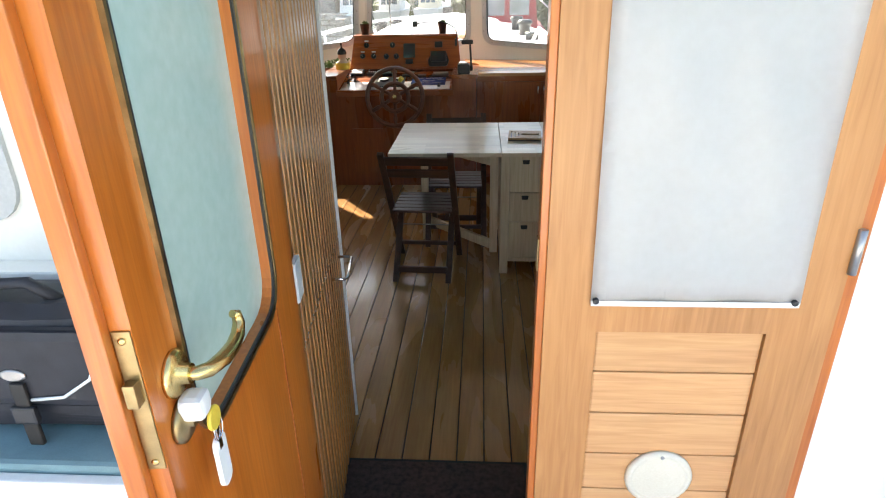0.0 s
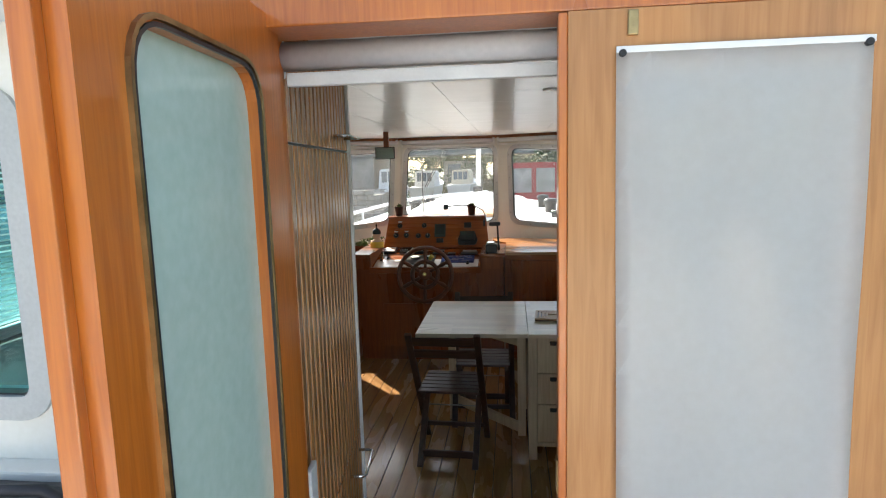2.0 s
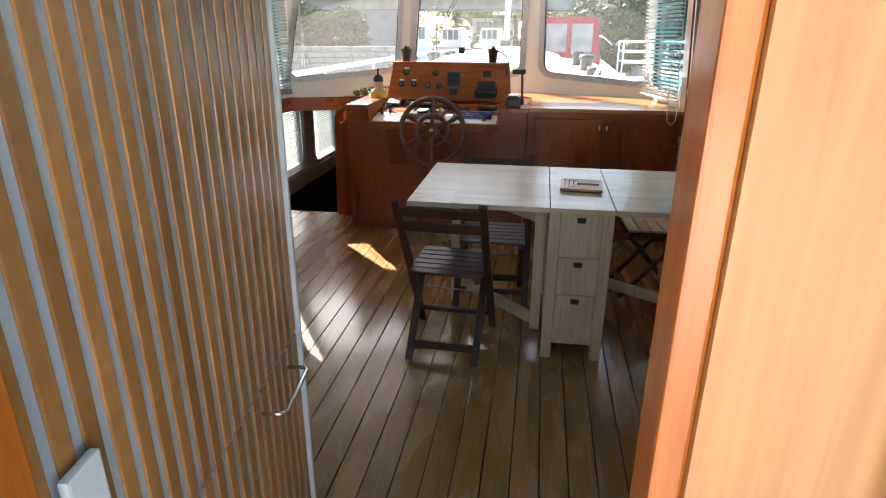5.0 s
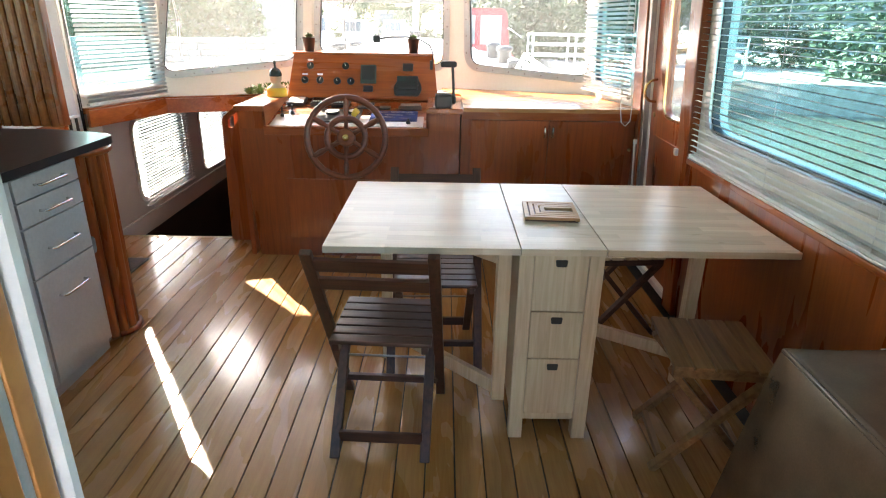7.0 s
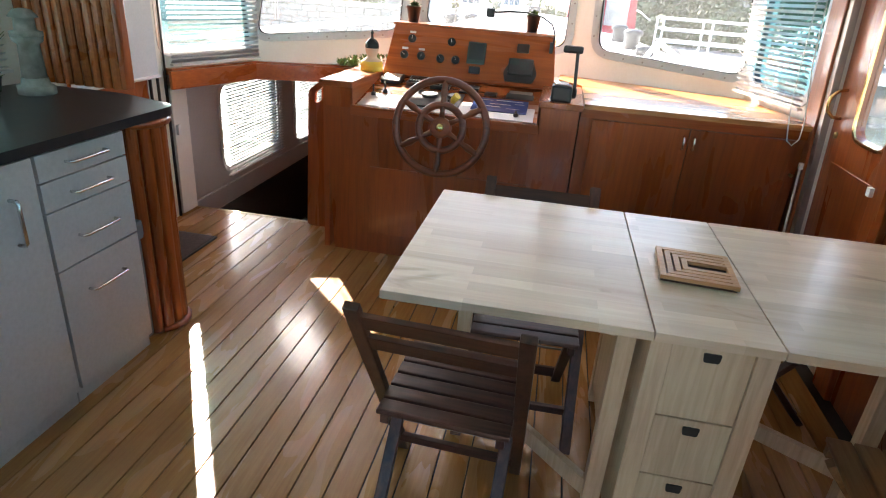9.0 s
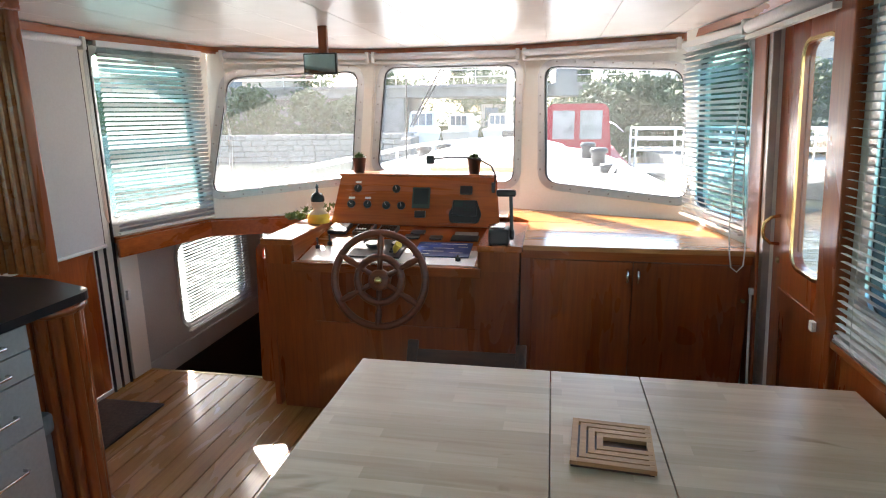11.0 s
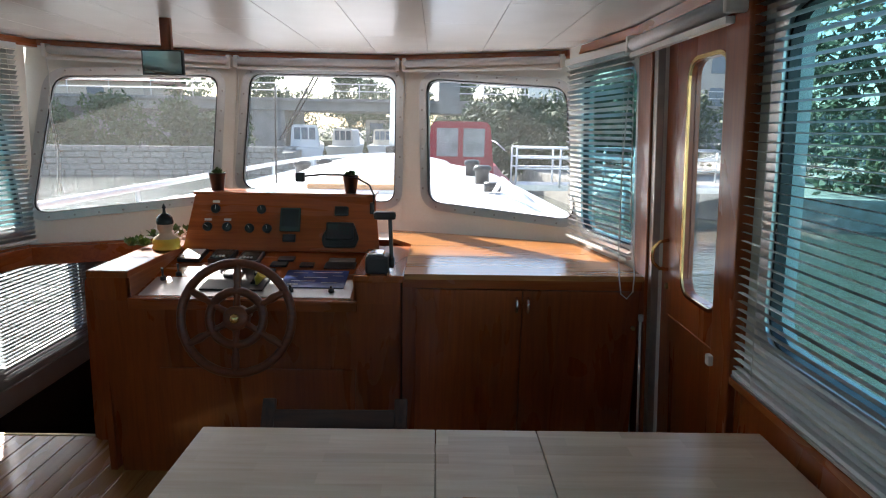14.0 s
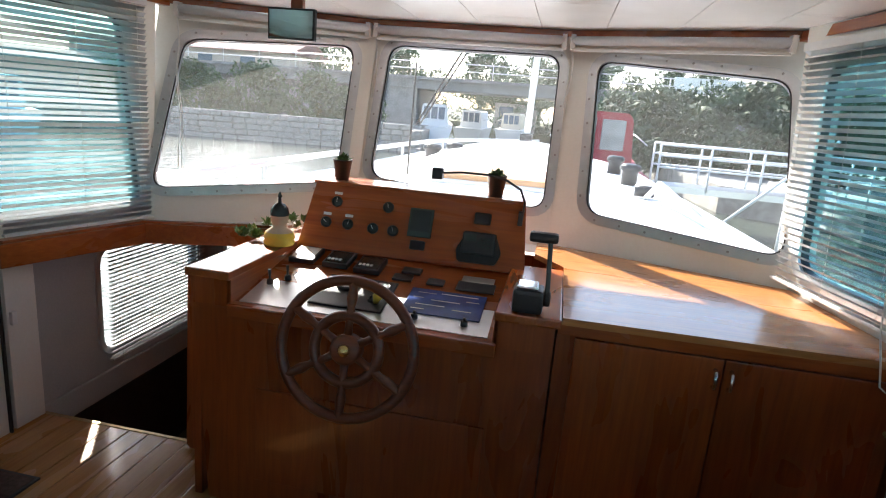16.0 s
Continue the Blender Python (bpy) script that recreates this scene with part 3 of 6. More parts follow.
# ---- starboard wall linings, door ----
lin = tagged(new("trim_starboard_lining"), "varnished wooden panelling below the side windows", "panelling", kind="structure")
part("panel", box(B(), 1.055, 1.08, 1.09, 4.23, 0.0, 0.80, None, 0.003), MAHOG, lin)
part("sill", box(B(), 1.034, 1.08, 1.09, 4.23, 0.80, 0.826, None, 0.006), MAHOG_Y, lin)
part("post", box(B(), 1.034, 1.08, 4.23, 4.36, 0.0, 1.935, None, 0.006), MAHOG, lin)
part("post", box(B(), 1.05, 1.08, 2.74, 2.84, 0.826, 1.935, None, 0.006), MAHOG, lin)
part("post", box(B(), 1.04, 1.08, 4.99, 5.14, 0.0, 1.935, None, 0.005), MAHOG, lin)
part("track", box(B(), 1.05, 1.08, 4.945, 4.988, 0.02, 1.93, None, 0.003), STEELPLATE, lin, "metal door channel")
for xt in (1.040, 1.066):
    part("track", box(B(), xt - 0.005, xt + 0.005, 1.2, 4.22, 0.8265, 0.836, None, 0.002), ALU, lin, "aluminium window track")
part("conduit", tube(B(), [(1.03, 5.005, 0.06), (1.03, 5.005, 0.74)], 0.006, 8), PLASTIC, lin, "white plastic conduit")
part("conduit_clip", box(B(), 1.012, 1.042, 4.985, 5.02, 0.02, 0.075, None, 0.004), PLASTIC, lin)
part("conduit_clip", box(B(), 1.022, 1.042, 4.995, 5.015, 0.74, 0.77, None, 0.004), PLASTIC, lin)
part("bumper", box(B(), 1.018, 1.034, 4.33, 4.358, 0.815, 0.85, None, 0.004), PLASTIC, lin)

sd = tagged(new("door_1"), "varnished wooden side door with a tall rounded pane", "door", kind="structure")
XD = 1.092
md = frame_of((XD, 4.36, 0), (XD, 4.95, 0), (XD, 4.36, 1))
lp = rounded([(0.09, 0.95), (0.37, 0.95), (0.37, 1.79), (0.09, 1.79)], 0.07)
part("leaf", holed(B(), [(0.0, 0.03), (0.58, 0.03), (0.58, 1.915), (0.0, 1.915)], [lp], 0.035, md), MAHOG, sd)
mdi = frame_of((XD, 4.36, 0), (XD, 3.36, 0), (XD, 4.36, 1))
part("pane_frame", rim(B(), [(-x, y) for x, y in lp][::-1], 0.014, 0.008, mdi), BRASS, sd, "brass frame round the pane")
g = part("pane", prism(B(), lp, 0.006, md @ Matrix.Translation((0, 0, 0.015))), GLASS, sd)
g.visible_shadow = False
part("handle", tube(B(), [(XD - x, 4.88, z) for x, z in ((0.0, 1.00), (0.035, 1.005), (0.06, 1.03), (0.065, 1.06), (0.06, 1.09), (0.035, 1.115), (0.0, 1.12))], 0.007, 10), BRASS, sd, "curved brass grab handle")
part("lock", lathe(B(), [(0.014, 0), (0.014, 0.006), (0.006, 0.01)], 16, frame_of((XD, 4.88, 0.93), (XD, 3.88, 0.93), (XD, 4.88, 1.93))), OLDBRASS, sd)
part("lower_panel", box(B(), XD - 0.006, XD, 4.46, 4.85, 0.18, 0.82, None, 0.003), MAHOG, sd)

rs = thing("roller_blind", "white roller blind rolled up above the side door", "blind")
part("roll", tube(B(), [(1.01, 4.25, 1.90), (1.0, 5.10, 1.90)], 0.026, 16), SHADE, rs)
part("bottom_bar", beam(B(), (1.0, 4.27, 1.855), (0.995, 5.08, 1.855), 0.026, 0.02), PLASTIC, rs)
for y in (4.25, 5.1):
    part("bracket", box(B(), 0.97, 1.035, y - 0.012, y + 0.012, 1.868, 1.935, None, 0.01), PLASTIC, rs)

for ob in (lin, sd, rs):
    leaning(ob)

# venetian blinds
leaning(blind("white venetian blind lowered over the wide side window", frame_of((1.053, 4.225, 0.836), (1.053, 3.225, 0.836), (1.053, 4.225, 1.836)), 1.375, 1.10, -11))
leaning(blind("white venetian blind lowered over the aft side window", frame_of((1.053, 2.735, 0.836), (1.053, 1.735, 0.836), (1.053, 2.735, 1.836)), 1.45, 1.10, -11))
fo = mf @ Matrix.Translation((0.03, 0.985, 0.06))
leaning(blind("white venetian blind over the quarter window, hanging slightly askew", fo, LF - 0.05, 0.93, -38))
cord = thing("blind_cord", "looped white blind cord hanging over the cabinet edge", "cord")
part("loop", tube(B(), [(0.975, 5.22, 1.86), (0.945, 5.14, 1.4), (0.925, 5.03, 1.02), (0.92, 4.975, 0.93), (0.93, 4.972, 0.87), (0.955, 4.97, 0.85), (0.98, 4.972, 0.88), (0.985, 4.985, 0.95), (0.98, 5.08, 1.2), (0.985, 5.22, 1.86)], 0.003, 6), PLASTIC, cord)
blind("white venetian blind lowered over the port quarter window", mpf @ Matrix.Translation((0.015, 0.895, 0.05)), LP - 0.015, 1.04, -48)
blind("white venetian blind lowered over the galley window", mp @ Matrix.Translation((2.15, 0.975, 0.05)), 1.95, 0.96, -25)
blind("white venetian blind over the low hull window", mlow @ Matrix.Translation((5.74, 0.08, 0.035)), 0.86, 0.66, 0, 0.022, 2)
blind("white venetian blind over the second low hull window", mlow @ Matrix.Translation((6.94, 0.08, 0.035)), 0.72, 0.64, 0, 0.022, 2)

# port door and its roller blind
pd = tagged(new("door_2"), "varnished wooden port door behind a roller blind", "door", kind="structure")
part("leaf", box(B(), -2.33, -2.295, 4.43, 4.97, 0.03, 1.91, None, 0.004), MAHOG, pd)
setting("trim_port_posts", box(box(box(B(), -2.30, -2.285, 4.985, 4.992, 0, 1.935), -2.30, -2.285, 5.05, 5.056, 0, 1.935), -2.30, -2.285, 5.118, 5.126, 0.0, 1.935), DARK, "dark upright joint strips of the port wall", "trim")
lowp = tagged(new("trim_low_locker"), "white locker door low in the port wall", "locker", kind="structure")
part("panel", box(B(), -2.30, -2.28, 5.14, 5.29, 0.01, 0.765, None, 0.004), WHITE, lowp)
part("catch", box(B(), -2.28, -2.262, 5.15, 5.175, 0.50, 0.56, None, 0.004), PLASTIC, lowp)
pr = thing("roller_blind", "grey-white roller blind lowered over the port door", "blind")
part("fabric", box(B(), -2.262, -2.259, 4.40, 5.02, 0.86, 1.93), SHADE, pr)
part("bottom_bar", tube(B(), [(-2.26, 4.39, 0.853), (-2.26, 5.03, 0.853)], 0.010, 8), PLASTIC, pr)
part("roll", tube(B(), [(-2.26, 4.39, 1.915), (-2.26, 5.04, 1.915)], 0.02, 12), SHADE, pr)
part("bracket", box(B(), -2.29, -2.235, 5.035, 5.06, 1.88, 1.945, None, 0.006), PLASTIC, pr)
part("chain", tube(B(), [(-2.245, 5.045, 1.9), (-2.245, 5.045, 0.88)], 0.002, 5), PLASTIC, pr)

# ---- tambour partition and galley ----
def halfslat(h, r):
    bm = B()
    pts = [(-r, -0.006)] + [(r * math.cos(math.pi * (1 - k / 6)), r * 0.8 * math.sin(math.pi * (1 - k / 6))) for k in range(7)] + [(r, -0.006)]
    prism(bm, pts[::-1], h)
    return bm

tp = thing("tambour_partition", "tall mahogany tambour partition of upright half-round slats", "partition")
tpb = part("backing", box(B(), -2.29, -1.86, 4.215, 4.245, 0.93, 1.975), MAHOG, tp)
part("end_post", box(B(), -1.865, -1.83, 4.205, 4.26, 0.93, 1.975, None, 0.008), MAHOG, tp)
part("top_rail", box(B(), -2.29, -1.82, 4.165, 4.26, 1.93, 1.978, None, 0.006), MAHOG_X, tp)
me = mesh_of("slat", halfslat(1.0, 0.021), MAHOG_Y)
me2 = mesh_of("slat", halfslat(0.86, 0.021), MAHOG)
for k in range(10):
    piece("slat", me, pose(-2.265 + 0.044 * k, 4.209, 0.932, 0, 0, 180), tp)
tc = thing("tambour_column", "curved mahogany tambour end of the galley counter", "partition")
arc = [(-1.66, 3.90), (-1.615, 3.915), (-1.585, 3.95), (-1.572, 3.995), (-1.58, 4.04), (-1.605, 4.08), (-1.645, 4.105), (-1.69, 4.12), (-1.735, 4.13), (-1.78, 4.14), (-1.825, 4.15)]
part("core", prism(B(), [(x - 0.01 * (1 if x > -1.75 else 0), y - 0.006) for x, y in arc] + [(-1.83, 4.12), (-1.68, 4.06), (-1.63, 3.99), (-1.66, 3.93)], 0.86, Matrix.Translation((0, 0, 0.01))), MAHOG, tc)
for k, (x, y) in enumerate(arc):
    a, b = arc[max(0, k - 1)], arc[min(len(arc) - 1, k + 1)]
    piece("slat", me2, pose(x, y, 0.012, 0, 0, math.degrees(math.atan2(b[1] - a[1], b[0] - a[0])) + 180), tc)
part("base_ring", tube(B(), [(x + 0.02, y + 0.005, 0.02) for x, y in arc[1:7]], 0.014, 8), MAHOG, tc)
part("top_ring", tube(B(), [(x + 0.02, y + 0.005, 0.872) for x, y in arc[:8]], 0.018, 8), MAHOG, tc)

def pull(bm, a, b, out, r=0.005):
    """A bent bar handle from a to b, standing off along out."""
    a, b, out = Vector(a), Vector(b), Vector(out)
    return tube(bm, [a, a + out * 0.8, a.lerp(b, 0.06) + out, a.lerp(b, 0.94) + out, b + out * 0.8, b], r, 8)

wt = tagged(part("worktop", prism(B(), rounded([(-2.295, 1.90), (-1.545, 1.90), (-1.545, 4.10), (-1.85, 4.20), (-2.295, 4.20)], 0.06), 0.032, Matrix.Translation((0, 0, 0.888))), BLACKTOP), "black laminate galley worktop with a rounded end", "worktop")
def drawer_unit():
    u = thing("drawer_unit", "light grey galley unit with four drawers", "cabinet", "galley units")
    part("carcass", box(B(), -2.25, -1.60, 3.455, 3.835, 0.0, 0.886), GREYDOOR, u)
    part("plinth", box(B(), -1.64, -1.62, 3.45, 3.83, 0.0, 0.06), BLACK, u)
    for z0, z1, zh in [(0.79, 0.872, 0.832), (0.695, 0.785, 0.735), (0.50, 0.69, 0.588), (0.06, 0.495, 0.392)]:
        d = part("drawer_front", box(B(), -1.60, -1.58, 3.458, 3.832, z0, z1, None, 0.002), GREYDOOR, u)
        part("handle", pull(B(), (-1.58, 3.565, zh), (-1.58, 3.73, zh), (0.026, 0, 0)), CHROME, d, "chrome bar handle")
    return u
drawer_unit()
for y0, y1, side in [(2.86, 3.448, 1), (2.26, 2.853, 0), (1.92, 2.253, 0)]:
    u = thing("cabinet_unit", "light grey galley cabinet with one plain door", "cabinet", "galley units")
    part("carcass", box(B(), -2.25, -1.60, y0, y1, 0.0, 0.886), GREYDOOR, u)
    d = part("door", box(B(), -1.60, -1.58, y0 + 0.003, y1 - 0.003, 0.06, 0.872, None, 0.002), GREYDOOR, u)
    part("handle", pull(B(), (-1.58, y1 - 0.10, 0.64), (-1.58, y1 - 0.10, 0.775), (0.028, 0, 0), 0.006), CHROME, d, "chrome bar handle")
gb = thing("pouf", "grey felt stool tucked beside the drawers", "stool")
part("body", box(B(), -1.86, -1.615, 3.845, 3.895, 0.01, 0.44, None, 0.015), GREYBIN, gb)
part("seat", box(B(), -1.87, -1.60, 3.842, 3.90, 0.44, 0.52, None, 0.02), GREYBIN, gb)

# things on the worktop
def vase():
    v = thing("plant_vase", "glass vase with green grassy stems on pebbles", "plant", m=pose(-1.97, 3.62, 0.921) @ Matrix.Scale(1.22, 4))
    lpart("vase", lathe(B(), [(0.065, 0), (0.082, 0.02), (0.088, 0.07), (0.085, 0.15), (0.082, 0.152), (0.078, 0.15), (0.08, 0.07), (0.07, 0.02)], 24), VASE, v)
    bm = B()
    for k in range(60):
        r, a = random.uniform(0, 0.06), random.uniform(0, 6.28)
        p = bmesh.ops.create_icosphere(bm, subdivisions=1, radius=random.uniform(0.008, 0.014))
        bmesh.ops.translate(bm, vec=(r * math.cos(a), r * math.sin(a), 0.02 + random.uniform(0, 0.05)), verts=p["verts"])
    lpart("pebbles", bm, STONE, v)
    bm = B()
    for k in range(70):
        a, r, h = random.uniform(0, 6.28), random.uniform(0.0, 0.05), random.uniform(0.12, 0.40)
        lean = random.uniform(0.01, 0.12)
        pts = [(r * math.cos(a) + lean * t * t * math.cos(a), r * math.sin(a) + lean * t * t * math.sin(a), 0.05 + h * t) for t in (0, 0.35, 0.7, 1.0)]
        tube(bm, pts, [0.003, 0.003, 0.0022, 0.0006], 4)
    lpart("stems", bm, LEAF, v)
vase()
ln = thing("stone_lantern", "small grey stone lantern figure on the worktop", "ornament", m=pose(-2.08, 4.03, 0.92))
lpart("base", lathe(B(), [(0.065, 0), (0.065, 0.03), (0.05, 0.035), (0.045, 0.06)], 10), STONEGREY, ln)
lpart("shaft", lathe(B(), [(0.042, 0.06), (0.036, 0.18), (0.05, 0.19), (0.055, 0.21)], 8), STONEGREY, ln)
lpart("head", lathe(B(), [(0.055, 0.21), (0.055, 0.225), (0.036, 0.23), (0.034, 0.27), (0.05, 0.275), (0.03, 0.30), (0.01, 0.305)], 8), STONEGREY, ln)
def leafy(bm, n, r, h, size, z0=0.0):
    for k in range(n):
        a, e = random.uniform(0, 6.28), random.uniform(0.2, 1.3)
        d = Vector((math.cos(a) * math.cos(e), math.sin(a) * math.cos(e), math.sin(e)))
        p0 = Vector((random.uniform(-r, r) * 0.4, random.uniform(-r, r) * 0.4, z0))
        s = d.cross(Vector((0, 0, 1))).normalized() * size * 0.35
        tip = p0 + d * h * random.uniform(0.7, 1.1)
        mid = p0.lerp(tip, 0.6) + Vector((0, 0, size * 0.2))
        q = [bm.verts.new(v) for v in (p0, mid - s, tip, mid + s)]
        bm.faces.new(q)
    return bm
def potted(x, y, z, label, r=0.035, h=0.07):
    p = thing("potted_plant", label, "plant", "small potted succulents", pose(x, y, z))
    lpart("pot", lathe(B(), [(r * 0.72, 0), (r, h), (r * 1.05, h), (r * 1.05, h + 0.006), (r * 0.9, h + 0.006), (r * 0.85, h - 0.01)], 18), POT, p)
    lpart("leaves", leafy(B(), 60, r, 0.045, 0.022, h - 0.008), LEAF, p)
potted(-2.22, 3.98, 0.92, "small green plant in a pot on the worktop", 0.03, 0.05)

# ---- slatted tall cabinet inside the door ----
cm = frame_of((-0.375, 1.12, 0), (-0.465, 1.94, 0), (-0.375, 1.12, 1))
cm = cm @ Matrix.Diagonal((1, 1, -1, 1))
LC = (Vector((-0.465, 1.94)) - Vector((-0.375, 1.12))).length
sc = thing("slatted_cabinet", "tall cabinet faced with upright wood slats over grey board", "cabinet")
part("carcass", box(B(), 0.0, LC, 0.0, 1.97, 0.012, 0.16, cm), GREYGAP, sc)
part("edge_strip", box(B(), LC, LC + 0.012, 0.0, 1.97, -0.012, 0.16, cm), PLASTIC, sc, "white edge strip")
for z0, z1, nm in [(0.02, 0.782, "door"), (0.788, 1.715, "door"), (1.721, 1.965, "door")]:
    dr = part(nm, box(B(), 0.004, LC - 0.003, z0, z1, 0.0, 0.012, cm), GREYGAP, sc, "door of grey board with wood slats")
    me = mesh_of("slat", box(B(), -0.013, 0.013, z0, z1, -0.0045, 0.0, None, 0.002), CABSLAT)
    k = 0.02
    while k < LC - 0.015:
        o = piece("slat", me, cm @ Matrix.Translation((k, 0, 0)), dr)
        k += 0.0435
for zh in (0.752, 1.755):
    part("handle", tube(B(), [cm @ Vector(p) for p in [(LC - 0.28, zh, -0.012), (LC - 0.28, zh, -0.05), (LC - 0.27, zh, -0.058), (LC - 0.12, zh, -0.058), (LC - 0.11, zh, -0.05), (LC - 0.11, zh, -0.012)]], 0.005, 8), CHROME, sc, "bent steel bar handle")
part("switch_plate", box(B(), 0.03, 0.085, 0.95, 1.045, -0.026, -0.014, cm, 0.004), PLASTIC, sc, "white light switch")

# ---- aft double door ----
od = tagged(new("door_3"), "open orange varnished door leaf with a tall frosted pane", "door", kind="structure")
mo = frame_of((-0.323, 1.04, 0), (-0.287, 0.512, 0), (-0.323, 1.04, 1))
mo = mo @ Matrix.Diagonal((1, 1, -1, 1))
LO = 0.54
gl = rounded([(0.118, 1.085), (0.454, 1.085), (0.454, 1.812), (0.118, 1.812)], 0.065)
part("leaf", holed(B(), [(0.0, 0.19), (LO, 0.19), (LO, 1.91), (0.0, 1.91)], [gl], -0.042, mo @ Matrix.Translation((0, 0, 0.0))), DOORWOOD, od)
part("rebate", box(B(), LO, LO + 0.014, 0.19, 1.91, -0.042, -0.02, mo, 0.002), DOORWOOD, od)
part("stile_seam", box(B(), 0.115, 0.118, 0.19, 1.07, 0.0, 0.0012, mo), MAHOG, od)
part("gasket", rim(B(), gl, 0.005, 0.004, mo), BLACK, od, "dark rubber bead round the pane")
part("glazing_bead", rim(B(), rounded([(0.111, 1.078), (0.461, 1.078), (0.461, 1.819), (0.111, 1.819)], 0.07), 0.006, 0.006, mo), OLDBRASS, od, "brassy glazing strip")
part("pane", prism(B(), gl, 0.006, mo @ Matrix.Translation((0, 0, -0.022))), FROST, od, "frosted teal glass")
lk = part("lock_plate", box(B(), LO, LO + 0.0025, 1.12, 1.285, -0.019, -0.001, mo, 0.001), OLDBRASS, od, "tarnished brass lock plate")
part("latch", box(B(), LO, LO + 0.014, 1.205, 1.232, -0.016, -0.004, mo, 0.002), OLDBRASS, lk)
for z in (1.13, 1.275):
    part("screw", lathe(B(), [(0.004, 0), (0.004, 0.001), (0.002, 0.002)], 10, mo @ frame_of((LO + 0.0025, z, -0.010), (LO + 0.0025, z + 1, -0.010), (LO + 0.0025, z, 0.99))), BRASS, lk)
mo = mo @ Matrix.Translation((0.043, 0.035, 0))
part("rose", lathe(B(), [(0.027, 0), (0.027, 0.004), (0.022, 0.008), (0.012, 0.009), (0.011, 0.02)], 24, mo @ Matrix.Translation((0.445, 1.165, 0))), BRASS, od, "round brass rose")
part("handle", tube(B(), [mo @ Vector(p) for p in [(0.445, 1.165, 0.01), (0.445, 1.165, 0.026), (0.437, 1.164, 0.036), (0.405, 1.157, 0.040), (0.375, 1.153, 0.040), (0.353, 1.156, 0.039), (0.341, 1.165, 0.038), (0.339, 1.176, 0.036), (0.346, 1.18, 0.034)]], [0.008, 0.008, 0.0085, 0.0095, 0.009, 0.0085, 0.0075, 0.0065, 0.005], 12), BRASS, od, "curved brass lever handle")
part("keyhole_rose", lathe(B(), [(0.026, 0), (0.026, 0.005), (0.02, 0.009), (0.008, 0.010), (0.008, 0.016)], 24, mo @ Matrix.Translation((0.45, 1.108, 0))), OLDBRASS, od)
mo = mo @ Matrix.Translation((-0.05, -0.008, -0.008))
ky = thing("key_bunch", "keys with a white tag hanging from the door lock", "keys")
part("key", box(B(), 0.485, 0.515, 1.122, 1.150, 0.012, 0.040, mo, 0.008), PLASTIC, ky, "white key head in the lock")
part("key", lathe(B(), [(0.014, 0), (0.015, 0.002), (0.014, 0.005)], 14, mo @ Matrix.Translation((0.488, 1.108, 0.035))), YELLOW, ky, "yellow key cap")
part("key", box(B(), 0.478, 0.487, 1.06, 1.10, 0.034, 0.037, mo), CHROME, ky)
part("tag", prism(B(), rounded([(0.466, 1.005), (0.492, 1.005), (0.492, 1.075), (0.466, 1.075)], 0.012), 0.006, mo @ Matrix.Translation((0.0, 0.0, 0.03))), PLASTIC, ky, "white oval tag")
part("ring", tube(B(), [mo @ Vector((0.484 + 0.012 * math.cos(a), 1.09 + 0.016 * math.sin(a), 0.038)) for a in [k * 6.2832 / 12 for k in range(12)]], 0.0012, 5, True), CHROME, ky)

cd = tagged(new("door_4"), "closed pale wooden door leaf with plank panel below", "door", kind="structure")
mc = frame_of((0.15, 0.975, 0), (1.15, 0.975, 0), (0.15, 0.975, 1))
WL = 0.50
hole = [(0.095, 1.10), (0.39, 1.10), (0.39, 1.80), (0.095, 1.80)]
hole2 = [(0.095, 0.44), (0.39, 0.44), (0.39, 1.0), (0.095, 1.0)]
part("leaf", holed(B(), [(0.0, 0.19), (WL, 0.19), (WL, 1.885), (0.0, 1.885)], [rounded(hole, 0.04), hole2], -0.042, mc), OAK, cd)
part("edge", box(B(), -0.014, 0.0, 0.19, 1.885, -0.040, -0.004, mc, 0.002), DOORWOOD, cd, "orange rebated edge")
part("pane", prism(B(), rounded(hole, 0.04), 0.006, mc @ Matrix.Translation((0, 0, -0.025))), FROST, cd)
z = 0.44
for zt in (0.53, 0.622, 0.715, 0.815, 0.91, 1.0):
    part("board", box(B(), 0.096, 0.389, z + 0.001, zt - 0.001, -0.03, -0.006, mc, 0.004), OAK_X, cd)
    z = zt
part("strike", box(B(), -0.0165, -0.014, 1.115, 1.175, -0.03, -0.008, mc, 0.001), OLDBRASS, cd)
part("vent", lathe(B(), [(0.066, 0), (0.066, 0.006), (0.060, 0.010), (0.055, 0.010), (0.052, 0.008)], 32, mc @ Matrix.Translation((0.245, 0.66, -0.006))), BEIGE, cd, "round beige vent cover")
part("vent_screw", lathe(B(), [(0.004, 0.0), (0.004, 0.002), (0.002, 0.003)], 8, mc @ Matrix.Translation((0.245, 0.716, 0.0035))), STEELPLATE, cd)
part("hinge", tube(B(), [mc @ Vector((WL + 0.002, 1.12, 0.004)), mc @ Vector((WL + 0.002, 1.20, 0.004))], 0.007, 10), STEELPLATE, cd, "steel hinge")
part("catch", box(B(), 0.085, 0.10, 1.846, 1.882, 0.0, 0.006, mc, 0.002), OLDBRASS, cd)
sh = thing("plastic_sheet", "white plastic sheet fixed over the door pane with eyelets", "sheet")
bm = B()
W0, H0, N = 0.353, 0.765, 14
grid = [[bm.verts.new(mc @ Vector((0.068 + W0 * i / N + 0.010 * (1 - j / 20), 1.062 + H0 * j / 20, 0.006 + 0.003 * math.sin(i * 1.1 + j * 0.35)))) for i in range(N + 1)] for j in range(21)]
